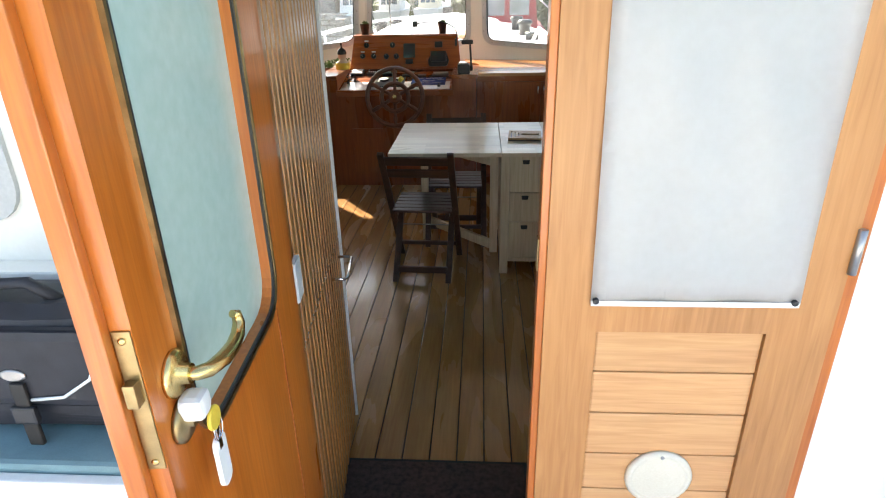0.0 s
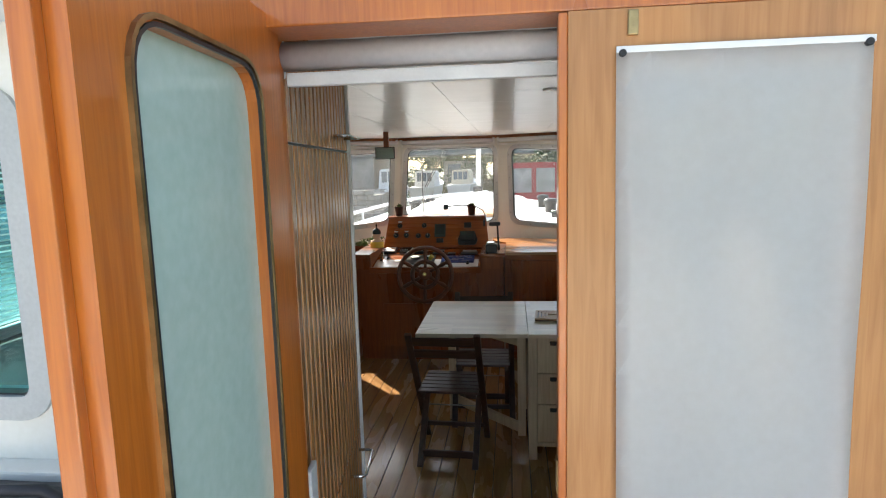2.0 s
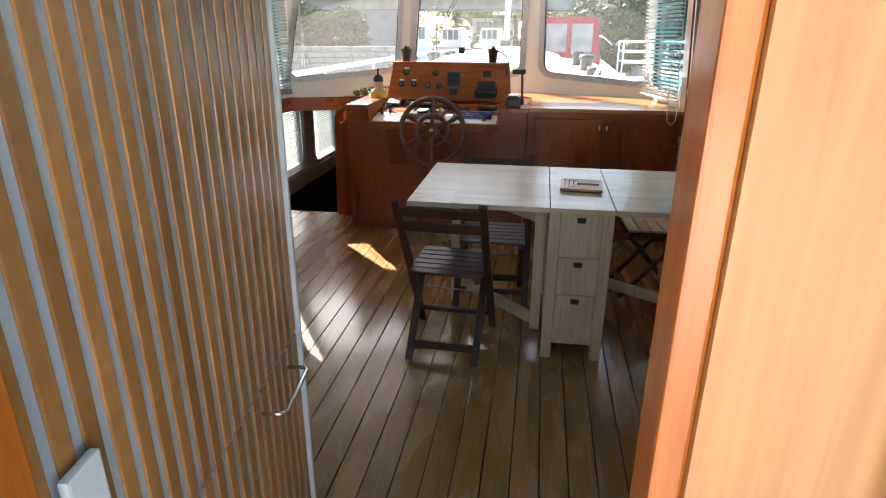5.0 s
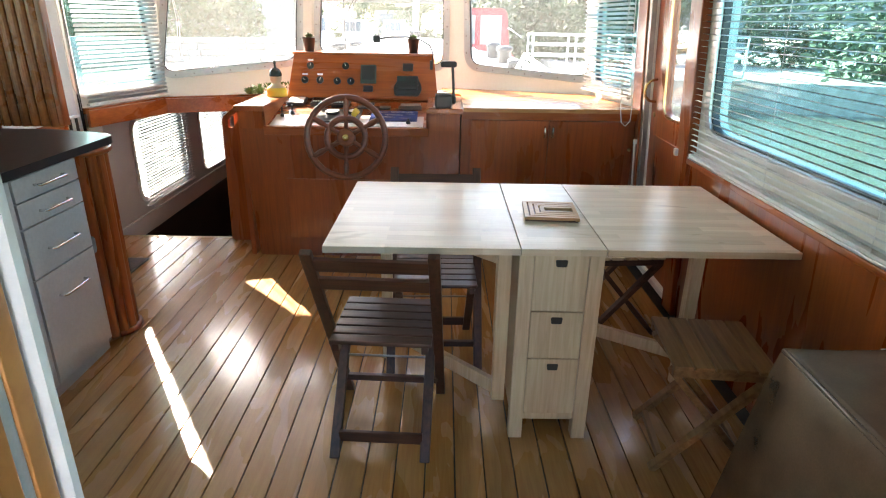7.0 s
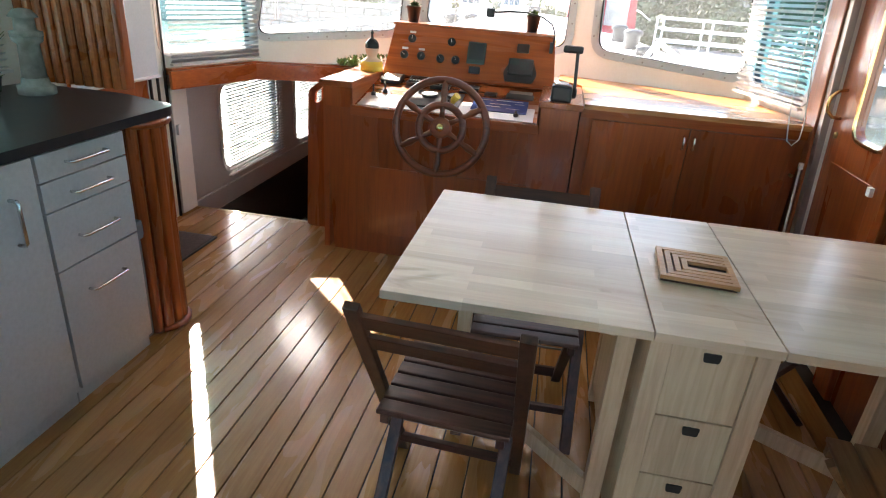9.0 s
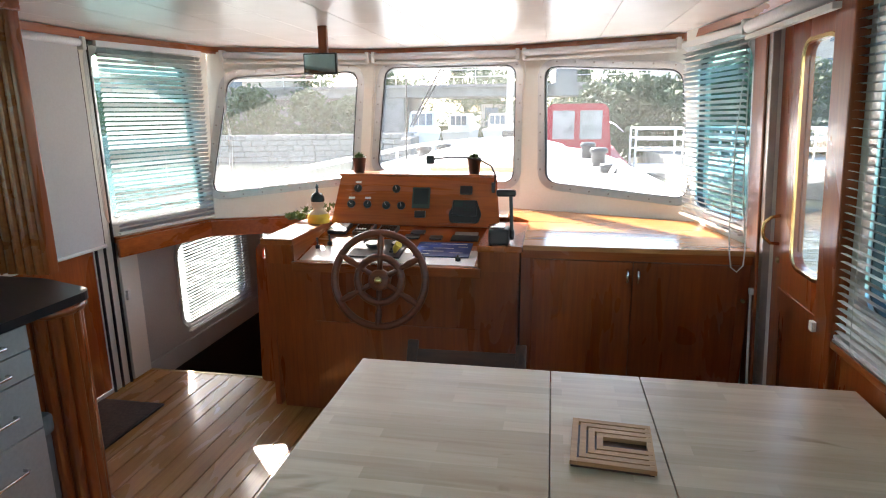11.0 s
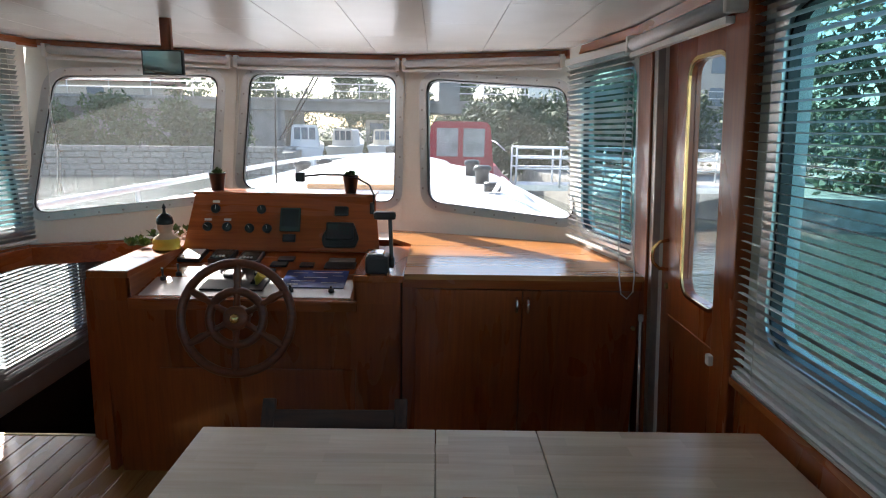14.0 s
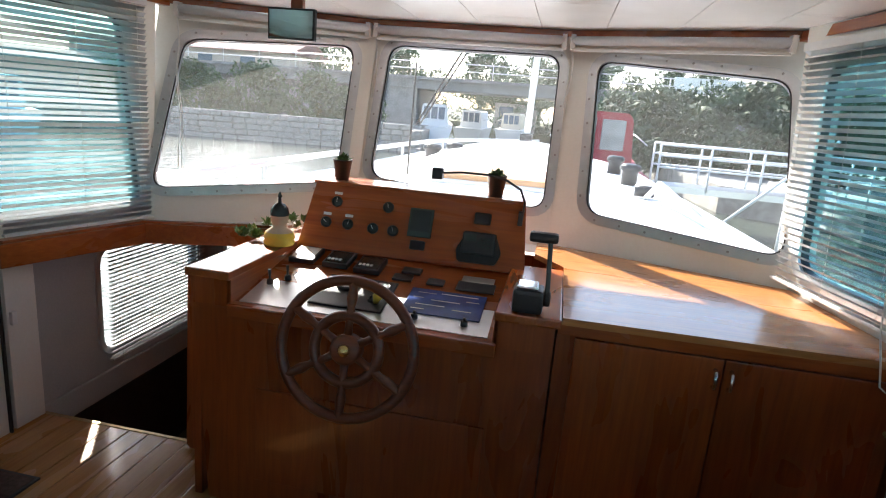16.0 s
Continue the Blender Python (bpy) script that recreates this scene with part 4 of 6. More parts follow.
for j in range(20):
    for i in range(N):
        bm.faces.new((grid[j][i], grid[j][i + 1], grid[j + 1][i + 1], grid[j + 1][i])).smooth = True
bmesh.ops.solidify(bm, geom=bm.faces[:], thickness=0.0012)
part("sheet", bm, SHEET, sh)
part("hem", box(B(), 0.078, 0.428, 1.058, 1.068, 0.008, 0.0108, mc, 0.001), SHEET, sh)
part("hem", box(B(), 0.068, 0.421, 1.820, 1.830, 0.008, 0.0108, mc, 0.001), SHEET, sh)
for ex_, ez in [(0.086, 1.068), (0.419, 1.068), (0.077, 1.82), (0.412, 1.82)]:
    part("eyelet", lathe(B(), [(0.0055, 0.0), (0.0055, 0.0125), (0.003, 0.014), (0.002, 0.011)], 14, mc @ Matrix.Translation((ex_, ez, 0.001))), BLACK, sh)

ra = thing("roller_blind", "white roller blind rolled up inside the aft door", "blind")
part("roll", tube(B(), [(-0.355, 1.125, 1.868), (0.62, 1.125, 1.868)], 0.026, 16), SHADE, ra)
part("bottom_bar", box(B(), -0.335, 0.60, 1.10, 1.118, 1.812, 1.836, None, 0.003), PLASTIC, ra)
part("bracket", box(B(), -0.372, -0.352, 1.09, 1.155, 1.83, 1.91, None, 0.012), PLASTIC, ra)

# aft deck, bench, bag
setting("floor_aft_deck", box(B(), -2.6, 1.5, -3.2, 1.0, 0.10, 0.17), DECK, "pale aft deck outside the door", "deck")
setting("wall_bulwark", box(box(box(B(), -2.66, -2.6, -3.2, 1.2, 0.1, 1.0), 1.5, 1.56, -3.2, 1.0, 0.1, 1.0), -2.66, 1.56, -3.26, -3.2, 0.1, 1.0), DECK, "white bulwark round the aft deck")
setting("floor_aft_corner", box(B(), -2.6, -0.66, 1.0, 1.2, 0.10, 0.17), DECK, "pale aft deck beside the cabin wall", "deck")
bn = thing("bench", "white bench with a teal cushion against the cabin wall", "bench")
part("box", box(B(), -2.3, -0.62, 0.86, 1.19, 0.17, 0.715, None, 0.006), WHITE, bn)
part("seat_edge", box(B(), -2.3, -0.60, 0.835, 0.86, 0.69, 0.742, None, 0.005), PLASTIC, bn)
part("cushion", box(B(), -2.28, -0.62, 0.862, 1.19, 0.715, 0.76, None, 0.012), TEAL, bn)
def bag():
    b = thing("bag", "black nylon shoulder bag with a front flap", "bag", m=pose(-0.87, 1.04, 0.765))
    bm = B()
    box(bm, -0.24, 0.24, -0.10, 0.10, 0.0, 0.27, None, 0.055)
    bmesh.ops.subdivide_edges(bm, edges=bm.edges[:], cuts=2, use_grid_fill=True)
    for v in bm.verts:
        v.co += Vector((noise.noise(v.co * 7), noise.noise(v.co * 7 + Vector((3, 1, 2))), 0.6 * noise.noise(v.co * 6))) * 0.02
    o = lpart("body", bm, BAG, b)
    lpart("flap", box(B(), -0.22, 0.22, -0.118, -0.09, 0.08, 0.25, None, 0.02), BAG, b)
    lpart("strap", box(B(), 0.02, 0.05, -0.128, -0.118, -0.005, 0.14, None, 0.004), DARK, b)
    lpart("buckle", box(B(), 0.01, 0.06, -0.134, -0.12, 0.05, 0.09, None, 0.006), BLACK, b)
    lpart("badge", lathe(B(), [(0.026, 0), (0.026, 0.003), (0.02, 0.005)], 20, pose(0.03, -0.118, 0.155, 90) @ Matrix.Diagonal((1, 0.5, 1, 1))), STEELPLATE, b, "oval grey badge")
    lpart("piping", tube(B(), [(0.05, -0.12, 0.10), (0.12, -0.123, 0.11), (0.18, -0.12, 0.15), (0.215, -0.11, 0.23)], 0.0035, 6), PLASTIC, b, "pale cord")
    lpart("handle", tube(B(), [(-0.10, -0.02, 0.255), (-0.06, -0.03, 0.30), (0.04, -0.03, 0.305), (0.10, -0.02, 0.255)], 0.012, 8), BAG, b)
bag()
setting("trim_coaming", box(B(), -2.3, -0.62, 1.12, 1.2, 0.93, 1.0, None, 0.01), WHITE, "white moulded ledge above the bench", "trim")

# mats
for nm, (x0, x1, y0, y1), lab in [("doormat", (-0.44, 0.205, 1.12, 1.695), "dark brown ribbed doormat inside the door"), ("doormat", (-2.29, -1.915, 4.44, 4.89), "dark brown doormat by the port door")]:
    dm = thing(nm, lab, "doormat")
    part("mat_surface", box(B(), x0 + 0.012, x1 - 0.012, y0 + 0.012, y1 - 0.012, 0.001, 0.012, None, 0.003), RUG, dm)
    part("edging", holed(B(), [(x0, y0), (x1, y0), (x1, y1), (x0, y1)], [[(x0 + 0.012, y0 + 0.012), (x1 - 0.012, y0 + 0.012), (x1 - 0.012, y1 - 0.012), (x0 + 0.012, y1 - 0.012)]], 0.008, Matrix.Translation((0, 0, 0.001))), BLACK, dm)


# ---- helm console ----
co = thing("helm_console", "varnished mahogany helm console with instrument well and sloping panel", "console")
part("body", prism(B(), [(-1.25, 0.0), (-0.01, 0.0), (-0.01, 0.80), (-1.30, 0.80)], 0.025, frame_of((0, 5.025, 0), (1, 5.025, 0), (0, 5.025, 1))), MAHOG, co, "front board")
part("side", prism(B(), [(5.003, 0.0), (6.05, 0.0), (6.05, 0.90), (5.003, 0.90)], 0.03, Matrix(((0, 0, 1, -1.31), (1, 0, 0, 0), (0, 1, 0, 0), (0, 0, 0, 1)))), MAHOG, co)
part("side", box(B(), -0.035, -0.005, 5.03, 6.05, 0.0, 0.90), MAHOG, co)
part("front_panel", box(B(), -1.05, -0.20, 4.992, 5.003, 0.12, 0.50, None, 0.003), MAHOG, co)
part("front_block", box(B(), -1.30, -1.155, 5.0, 5.03, 0.798, 0.902), MAHOG, co)
part("front_block", box(B(), -0.20, -0.006, 5.0, 5.03, 0.798, 0.902), MAHOG, co)
part("front_rail", box(B(), -1.16, -0.19, 4.985, 5.03, 0.765, 0.815, None, 0.005), MAHOG_X, co)
part("top", box(B(), -1.325, -1.15, 4.985, 5.85, 0.90, 0.932, None, 0.006), MAHOG_Y, co)
part("top", box(B(), -0.205, 0.01, 4.975, 5.62, 0.90, 0.932, None, 0.006), MAHOG_Y, co)
part("cheek", box(B(), -1.165, -1.15, 5.0, 5.55, 0.80, 0.902), MAHOG_Y, co)
part("cheek", box(B(), -0.205, -0.19, 5.0, 5.55, 0.80, 0.902), MAHOG_Y, co)
mw = frame_of((-1.155, 5.02, 0.812), (-0.195, 5.02, 0.812), (-1.155, 5.54, 0.905))
part("well", box(B(), 0, 0.955, 0, 0.53, -0.012, 0.0, mw), MAHOG_X, co)
part("well_plate", box(B(), 0.02, 0.93, 0.01, 0.20, 0.0, 0.003, mw), ALU, co, "bright metal instrument plate")
mpn = frame_of((-1.13, 5.53, 0.915), (-0.17, 5.53, 0.915), (-1.13, 5.635, 1.185))
part("panel", prism(B(), [(-0.015, 0.0), (0.985, 0.0), (0.955, 0.295), (0.025, 0.295)], 0.02, mpn @ Matrix.Translation((0, 0, -0.02))), MAHOG_X, co)
part("panel_back", prism(B(), [(-1.11, 5.66), (-0.19, 5.66), (-0.19, 5.80), (-1.11, 5.80)], 0.27, Matrix.Translation((0, 0, 0.915))), MAHOG, co)
part("panel_top", box(B(), -1.115, -0.175, 5.63, 5.82, 1.185, 1.20, None, 0.003), MAHOG_X, co)

def disc(m, r, depth, mat, parent, name, label=""):
    return part(name, lathe(B(), [(r, 0), (r, depth), (r * 0.88, depth + 0.003), (r * 0.84, depth)], 24, m), mat, parent, label)
def gauge(u, v, r=0.022, tag=False):
    g_ = thing("gauge", "round black gauge set in the helm panel", "gauge", "helm gauges")
    m = mpn @ Matrix.Translation((u, v, 0))
    disc(m, r, 0.007, BLACK, g_, "bezel")
    part("face", lathe(B(), [(r * 0.83, 0.0), (r * 0.83, 0.0075), (r * 0.5, 0.0078)], 20, m), DIAL, g_)
    part("needle", box(B(), -0.001, 0.001, -0.003, r * 0.7, 0.008, 0.0088, m @ pose(0, 0, 0, 0, 0, random.uniform(-60, 60))), PLASTIC, g_)
    if tag:
        part("label", box(B(), -0.018, 0.018, r + 0.008, r + 0.02, 0.0, 0.0015, m), PLASTIC, g_, "small white label")
for u, v, tag in [(0.135, 0.215, True), (0.10, 0.12, True), (0.20, 0.12, True), (0.37, 0.215, False), (0.315, 0.115, False), (0.405, 0.115, False)]:
    gauge(u, v, 0.024, tag)
dp = thing("depth_display", "dark grey square instrument display on the helm panel", "instrument")
part("case", box(B(), 0.47, 0.575, 0.10, 0.225, 0.0, 0.012, mpn, 0.004), SCREEN, dp)
part("screen", box(B(), 0.48, 0.565, 0.125, 0.215, 0.012, 0.0135, mpn), DIAL, dp)
part("knob", box(B(), 0.49, 0.555, 0.045, 0.085, 0.0, 0.02, mpn, 0.006), BLACK, dp)
rd = thing("radio", "black marine radio with handset on the helm panel", "radio")
part("base", prism(B(), rounded([(0.70, 0.02), (0.86, 0.02), (0.88, 0.07), (0.85, 0.15), (0.73, 0.15), (0.69, 0.07)], 0.015), 0.02, mpn), BLACK, rd)
part("body", box(B(), 0.715, 0.855, 0.055, 0.145, 0.02, 0.05, mpn, 0.008), BLACK, rd)
part("screen", box(B(), 0.725, 0.775, 0.105, 0.135, 0.05, 0.0515, mpn), SCREEN, rd)
me = mesh_of("key", box(B(), -0.006, 0.006, -0.004, 0.004, 0, 0.003, None, 0.001), SCREEN)
for i in range(3):
    for j in range(3):
        piece("key", me, mpn @ Matrix.Translation((0.79 + 0.018 * i, 0.085 + 0.016 * j, 0.05)), rd)
part("speaker", box(B(), 0.75, 0.82, 0.185, 0.235, 0.0, 0.025, mpn, 0.008), BLACK, rd)
# instruments in the well
def wellbox(u0, u1, v0, v1, h, mat, label, name="instrument", top=None):
    o = thing(name, label, "instrument")
    part("case", box(B(), u0, u1, v0, v1, 0.003, h, mw, 0.004), mat, o)
    if top:
        part("face", box(B(), u0 + 0.01, u1 - 0.01, v0 + 0.012, v1 - 0.01, h, h + 0.0015, mw), top, o)
        for k in range(4):
            part("button", box(B(), u0 + 0.014 + 0.016 * k, u0 + 0.024 + 0.016 * k, v0 + 0.03, v0 + 0.045, h + 0.0015, h + 0.005, mw), PLASTIC, o)
    return o
wellbox(0.04, 0.15, 0.37, 0.50, 0.025, BLACK, "black control box with a white face", "control_panel", PLASTIC)
wellbox(0.19, 0.30, 0.365, 0.495, 0.025, BLACK, "black autopilot control box", "control_panel", DIAL)
wellbox(0.33, 0.44, 0.35, 0.48, 0.025, BLACK, "black control box with buttons", "control_panel", DIAL)
wellbox(0.52, 0.60, 0.40, 0.45, 0.014, BLACK, "small black switch panel", "switch_panel")
wellbox(0.50, 0.58, 0.33, 0.38, 0.014, BLACK, "small black switch panel", "switch_panel")
wellbox(0.64, 0.71, 0.33, 0.38, 0.012, BLACK, "small black switch panel", "switch_panel")
wellbox(0.76, 0.91, 0.32, 0.40, 0.008, BLACK, "dark fuse plate in the helm well", "switch_panel")
wellbox(0.77, 0.90, 0.40, 0.45, 0.008, STEELPLATE, "dull metal plate in the helm well", "metal_plate")
chart = wellbox(0.60, 0.89, 0.10, 0.29, 0.008, NAVY, "navy blue chart card with pale marks", "chart_card")
for k, (u0, u1, v0) in enumerate([(0.63, 0.70, 0.255), (0.72, 0.86, 0.262), (0.62, 0.66, 0.215), (0.69, 0.80, 0.205), (0.82, 0.87, 0.225), (0.64, 0.75, 0.165), (0.78, 0.85, 0.15), (0.63, 0.68, 0.13)]):
    part("mark", box(B(), u0, u1, v0, v0 + 0.005, 0.0082, 0.0088, mw), PLASTIC if k % 2 else STEELPLATE, chart, "pale printed mark")
ck = thing("engine_panel", "black engine panel with two dials and a yellow key float", "instrument")
part("plate", box(B(), 0.26, 0.54, 0.06, 0.30, 0.003, 0.012, mw, 0.006), BLACK, ck)
for u, v, r in [(0.36, 0.22, 0.045), (0.49, 0.23, 0.036)]:
    m = mw @ Matrix.Translation((u, v, 0.012))
    d_ = disc(m, r, 0.012, BLACK, ck, "bezel")
    part("dial", lathe(B(), [(r * 0.82, 0), (r * 0.82, 0.0125), (r * 0.4, 0.013)], 22, m), PLASTIC if u > 0.3 else DIAL, d_, "white dial face")
part("key_float", tube(B(), [mw @ Vector(p) for p in [(0.50, 0.12, 0.012), (0.51, 0.115, 0.04), (0.53, 0.11, 0.065)]], [0.008, 0.018, 0.02], 10), YELLOW, ck, "yellow key float")
for u, v in [(0.06, 0.17), (0.11, 0.22), (0.66, 0.07), (0.84, 0.07), (0.48, 0.13)]:
    lv = thing("toggle_lever", "small black lever in the instrument well", "lever", "helm toggles")
    part("boss", lathe(B(), [(0.014, 0.003), (0.012, 0.018), (0.006, 0.022)], 12, mw @ Matrix.Translation((u, v, 0))), BLACK, lv)
    part("stick", tube(B(), [mw @ Vector((u, v, 0.02)), mw @ Vector((u, v + 0.005, 0.06 if u < 0.2 else 0.03))], [0.004, 0.006], 8), BLACK, lv)
# gear lever
gv = thing("gear_lever", "black engine control lever with a chrome-topped box", "lever")
part("box", box(B(), -0.155, -0.055, 4.99, 5.10, 0.932, 1.01, None, 0.014), BLACK, gv)
part("cap", box(B(), -0.145, -0.075, 5.0, 5.085, 1.01, 1.022, None, 0.006), CHROME, gv)
part("hub", lathe(B(), [(0.026, 0), (0.026, 0.018), (0.015, 0.022)], 18, frame_of((-0.055, 5.05, 0.975), (-0.055, 6.05, 0.975), (-0.055, 5.05, 1.975))), BLACK, gv)
part("arm", beam(B(), (-0.045, 5.05, 0.975), (-0.055, 5.075, 1.165), 0.016, 0.028, (0, 1, 0), 0.005), BLACK, gv)
part("grip", box(B(), -0.125, -0.03, 5.058, 5.095, 1.155, 1.19, None, 0.012), BLACK, gv)
# goose-neck lamp
gn = thing("gooseneck_lamp", "black goose-neck chart lamp clipped to the helm panel", "lamp")
part("clip", box(B(), -0.20, -0.18, 5.60, 5.63, 1.10, 1.16, None, 0.004), BLACK, gn)
part("neck", tube(B(), [(-0.185, 5.61, 1.13), (-0.178, 5.60, 1.20), (-0.20, 5.58, 1.255), (-0.26, 5.56, 1.29), (-0.34, 5.55, 1.305), (-0.44, 5.55, 1.305), (-0.52, 5.55, 1.296)], 0.005, 8), BLACK, gn)
part("head", box(B(), -0.565, -0.52, 5.53, 5.57, 1.268, 1.315, None, 0.006), BLACK, gn)
potted(-1.02, 5.72, 1.20, "small succulent in a black pot on the helm panel", 0.042, 0.085)
potted(-0.315, 5.72, 1.20, "small succulent in a black pot on the helm panel", 0.042, 0.085)
# painted bust and trailing plant
bm = B()
lathe(bm, [(0.062, 0), (0.066, 0.012), (0.060, 0.022), (0.066, 0.03), (0.058, 0.055), (0.030, 0.075), (0.028, 0.085), (0.036, 0.10), (0.038, 0.125), (0.040, 0.135), (0.036, 0.155), (0.022, 0.172), (0.008, 0.178), (0.006, 0.20), (0.010, 0.205), (0.002, 0.225)], 20)
bust = tagged(part("bust_figurine", bm, YELLOW), "small painted bust figurine in yellow with a spiked helmet", "figurine")
bust.location = (-1.19, 5.45, 0.933)
fm = bust.data
fm.materials.append(SKIN)
fm.materials.append(DIAL)
for p in fm.polygons:
    z = p.center.z
    p.material_index = 0 if z < 0.045 else (1 if z < 0.128 else 2)
tr = thing("trailing_plant", "green and white trailing plant behind the console edge", "plant", m=pose(-1.29, 5.68, 0.94))
bm = B()
for k in range(14):
    a = Vector((random.uniform(-0.12, 0.08), random.uniform(-0.22, 0.22), 0))
    tmp = B()
    leafy(tmp, 16, 0.03, 0.05, 0.03)
    tmp.transform(Matrix.Translation(a))
    mm = bpy.data.meshes.new("tmp")
    tmp.to_mesh(mm)
    tmp.free()
    bm.from_mesh(mm)
    bpy.data.meshes.remove(mm)
lpart("leaves", bm, LEAF, tr)["kind"] = "stuff"
bm = B()
leafy(bm, 26, 0.35, 0.05, 0.02, 0.01)
lpart("flowers", bm, PLASTIC, tr, "white flowers")["kind"] = "stuff"
# stair guard
sg = thing("stair_guard", "curved varnished guard board with a hand hole beside the steps", "guard board")
ol = rounded([(-1.525, 0.0), (-1.315, 0.0), (-1.315, 0.895), (-1.40, 0.895), (-1.50, 0.82)], 0.03)
hh = rounded([(-1.465, 0.755), (-1.44, 0.755), (-1.355, 0.845), (-1.40, 0.855), (-1.46, 0.81)], 0.012)
part("board", holed(B(), ol, [hh], 0.028, frame_of((0, 5.29, 0), (1, 5.29, 0), (0, 5.29, 1))), MAHOG, sg)
part("moulding", tube(B(), [(-1.318, 5.262, 0.01), (-1.318, 5.262, 0.5), (-1.322, 5.262, 0.7), (-1.335, 5.262, 0.89)], 0.011, 8), MAHOG, sg)
# ship's wheel
wh = thing("ships_wheel", "wooden ship's wheel with six spokes and a brass hub", "steering wheel", m=pose(-0.652, 4.84, 0.782, 78, 0, 0))
def ring(R, r, n=44):
    return tube(B(), [(R * math.cos(6.2832 * k / n), R * math.sin(6.2832 * k / n), 0) for k in range(n)], r, 10, True)
lpart("rim", ring(0.222, 0.018), WHEELWOOD, wh)
lpart("inner_ring", ring(0.108, 0.018), WHEELWOOD, wh)
lpart("hub", lathe(B(), [(0.05, -0.03), (0.05, 0.016), (0.042, 0.022), (0.02, 0.024)], 24), WHEELWOOD, wh)
lpart("hub_cap", lathe(B(), [(0.021, 0.02), (0.021, 0.03), (0.014, 0.038), (0.004, 0.041)], 20), BRASS, wh, "brass hub cap")
for k in range(6):
    a = 6.2832 * k / 6 + 0.52
    c, s = math.cos(a), math.sin(a)
    lpart("spoke", tube(B(), [(r_ * c, r_ * s, 0.0) for r_ in (0.04, 0.08, 0.11, 0.135, 0.165, 0.195, 0.222)], [0.015, 0.012, 0.018, 0.012, 0.018, 0.014, 0.018], 10), WHEELWOOD, wh)
lpart("axle", lathe(B(), [(0.016, -0.19), (0.016, -0.02), (0.013, -0.01)], 14), STEELPLATE, wh)
# forward cabinet
fc = thing("forward_cabinet", "varnished mahogany cabinet with two doors under the windscreen", "cabinet")
part("carcass", box(B(), 0.002, 1.035, 5.035, 5.72, 0.0, 0.91), MAHOG, fc)
part("plinth", box(B(), 0.002, 1.035, 5.025, 5.035, 0.0, 0.08), MAHOG_X, fc)
part("top_rail", box(B(), 0.002, 1.035, 5.022, 5.035, 0.87, 0.912, None, 0.002), MAHOG_X, fc)
for x0, x1, hx in [(0.06, 0.518, 0.50), (0.522, 0.985, 0.54)]:
    d = part("door", box(B(), x0, x1, 5.018, 5.035, 0.09, 0.865, None, 0.003), MAHOG, fc)
    hx_ = x1 - 0.022 if hx < 0.52 else x0 + 0.022
    part("handle", tube(B(), [(hx_, 5.018, 0.77), (hx_, 4.998, 0.775), (hx_, 4.992, 0.80), (hx_, 4.998, 0.825), (hx_, 5.018, 0.83)], 0.0065, 8), CHROME, d, "small bright metal handle")
part("door_knob", lathe(B(), [(0.008, 0), (0.006, 0.01), (0.009, 0.016), (0.004, 0.02)], 10, frame_of((1.012, 5.034, 0.70), (2.012, 5.034, 0.70), (1.012, 5.034, 1.70))), OLDBRASS, fc)
# this board's golden colour carries the sunlight from the windscreen
tagged(part("windscreen_shelf", prism(B(), [(0.012, 4.99), (1.038, 5.005), (1.038, 5.16), (0.93, 5.74), (-0.06, 6.08), (-0.12, 6.08), (-0.12, 5.84), (0.012, 5.65)], 0.024, Matrix.Translation((0, 0, 0.914))), SUNLITSHELF), "varnished wooden shelf board under the windscreen", "shelf")
# rear-view mirror on a wooden hanger
mi = thing("rear_mirror", "rectangular black-backed mirror on a wooden hanger", "mirror")
part("hanger", box(B(), -1.04, -0.995, 5.205, 5.23, 1.79, 1.979, None, 0.004), MAHOG, mi)
part("frame", box(B(), -1.115, -0.94, 5.185, 5.205, 1.742, 1.847, None, 0.004), BLACK, mi)
part("glass", box(B(), -1.108, -0.947, 5.183, 5.1846, 1.749, 1.840), MIRROR, mi)

# ---- table, chairs, stools ----
tb = thing("gateleg_table", "pale birch gate-leg table with drawers and both leaves raised", "table")
for x0, x1, nm in [(-0.507, 0.120, "leaf"), (0.123, 0.394, "tabletop"), (0.397, 1.010, "leaf")]:
    lf = part(nm, box(B(), x0, x1, 3.232, 4.040, 0.717, 0.74, None, 0.002), BIRCH_TOP, tb)
for x in (0.145, 0.372):
    for y in (3.275, 3.985):
        part("leg", box(B(), x - 0.024, x + 0.024, y - 0.024, y + 0.024, 0.0, 0.716, None, 0.002), BIRCH_Z, tb)
part("side_panel", box(B(), 0.124, 0.134, 3.30, 3.96, 0.09, 0.716), BIRCH_Z, tb)
part("side_panel", box(B(), 0.383, 0.393, 3.30, 3.96, 0.09, 0.716), BIRCH_Z, tb)
part("rail", box(B(), 0.17, 0.348, 3.262, 3.30, 0.075, 0.10, None, 0.002), BIRCH_Z, tb)
part("back_panel", box(B(), 0.17, 0.348, 3.95, 3.97, 0.09, 0.716), BIRCH_Z, tb)
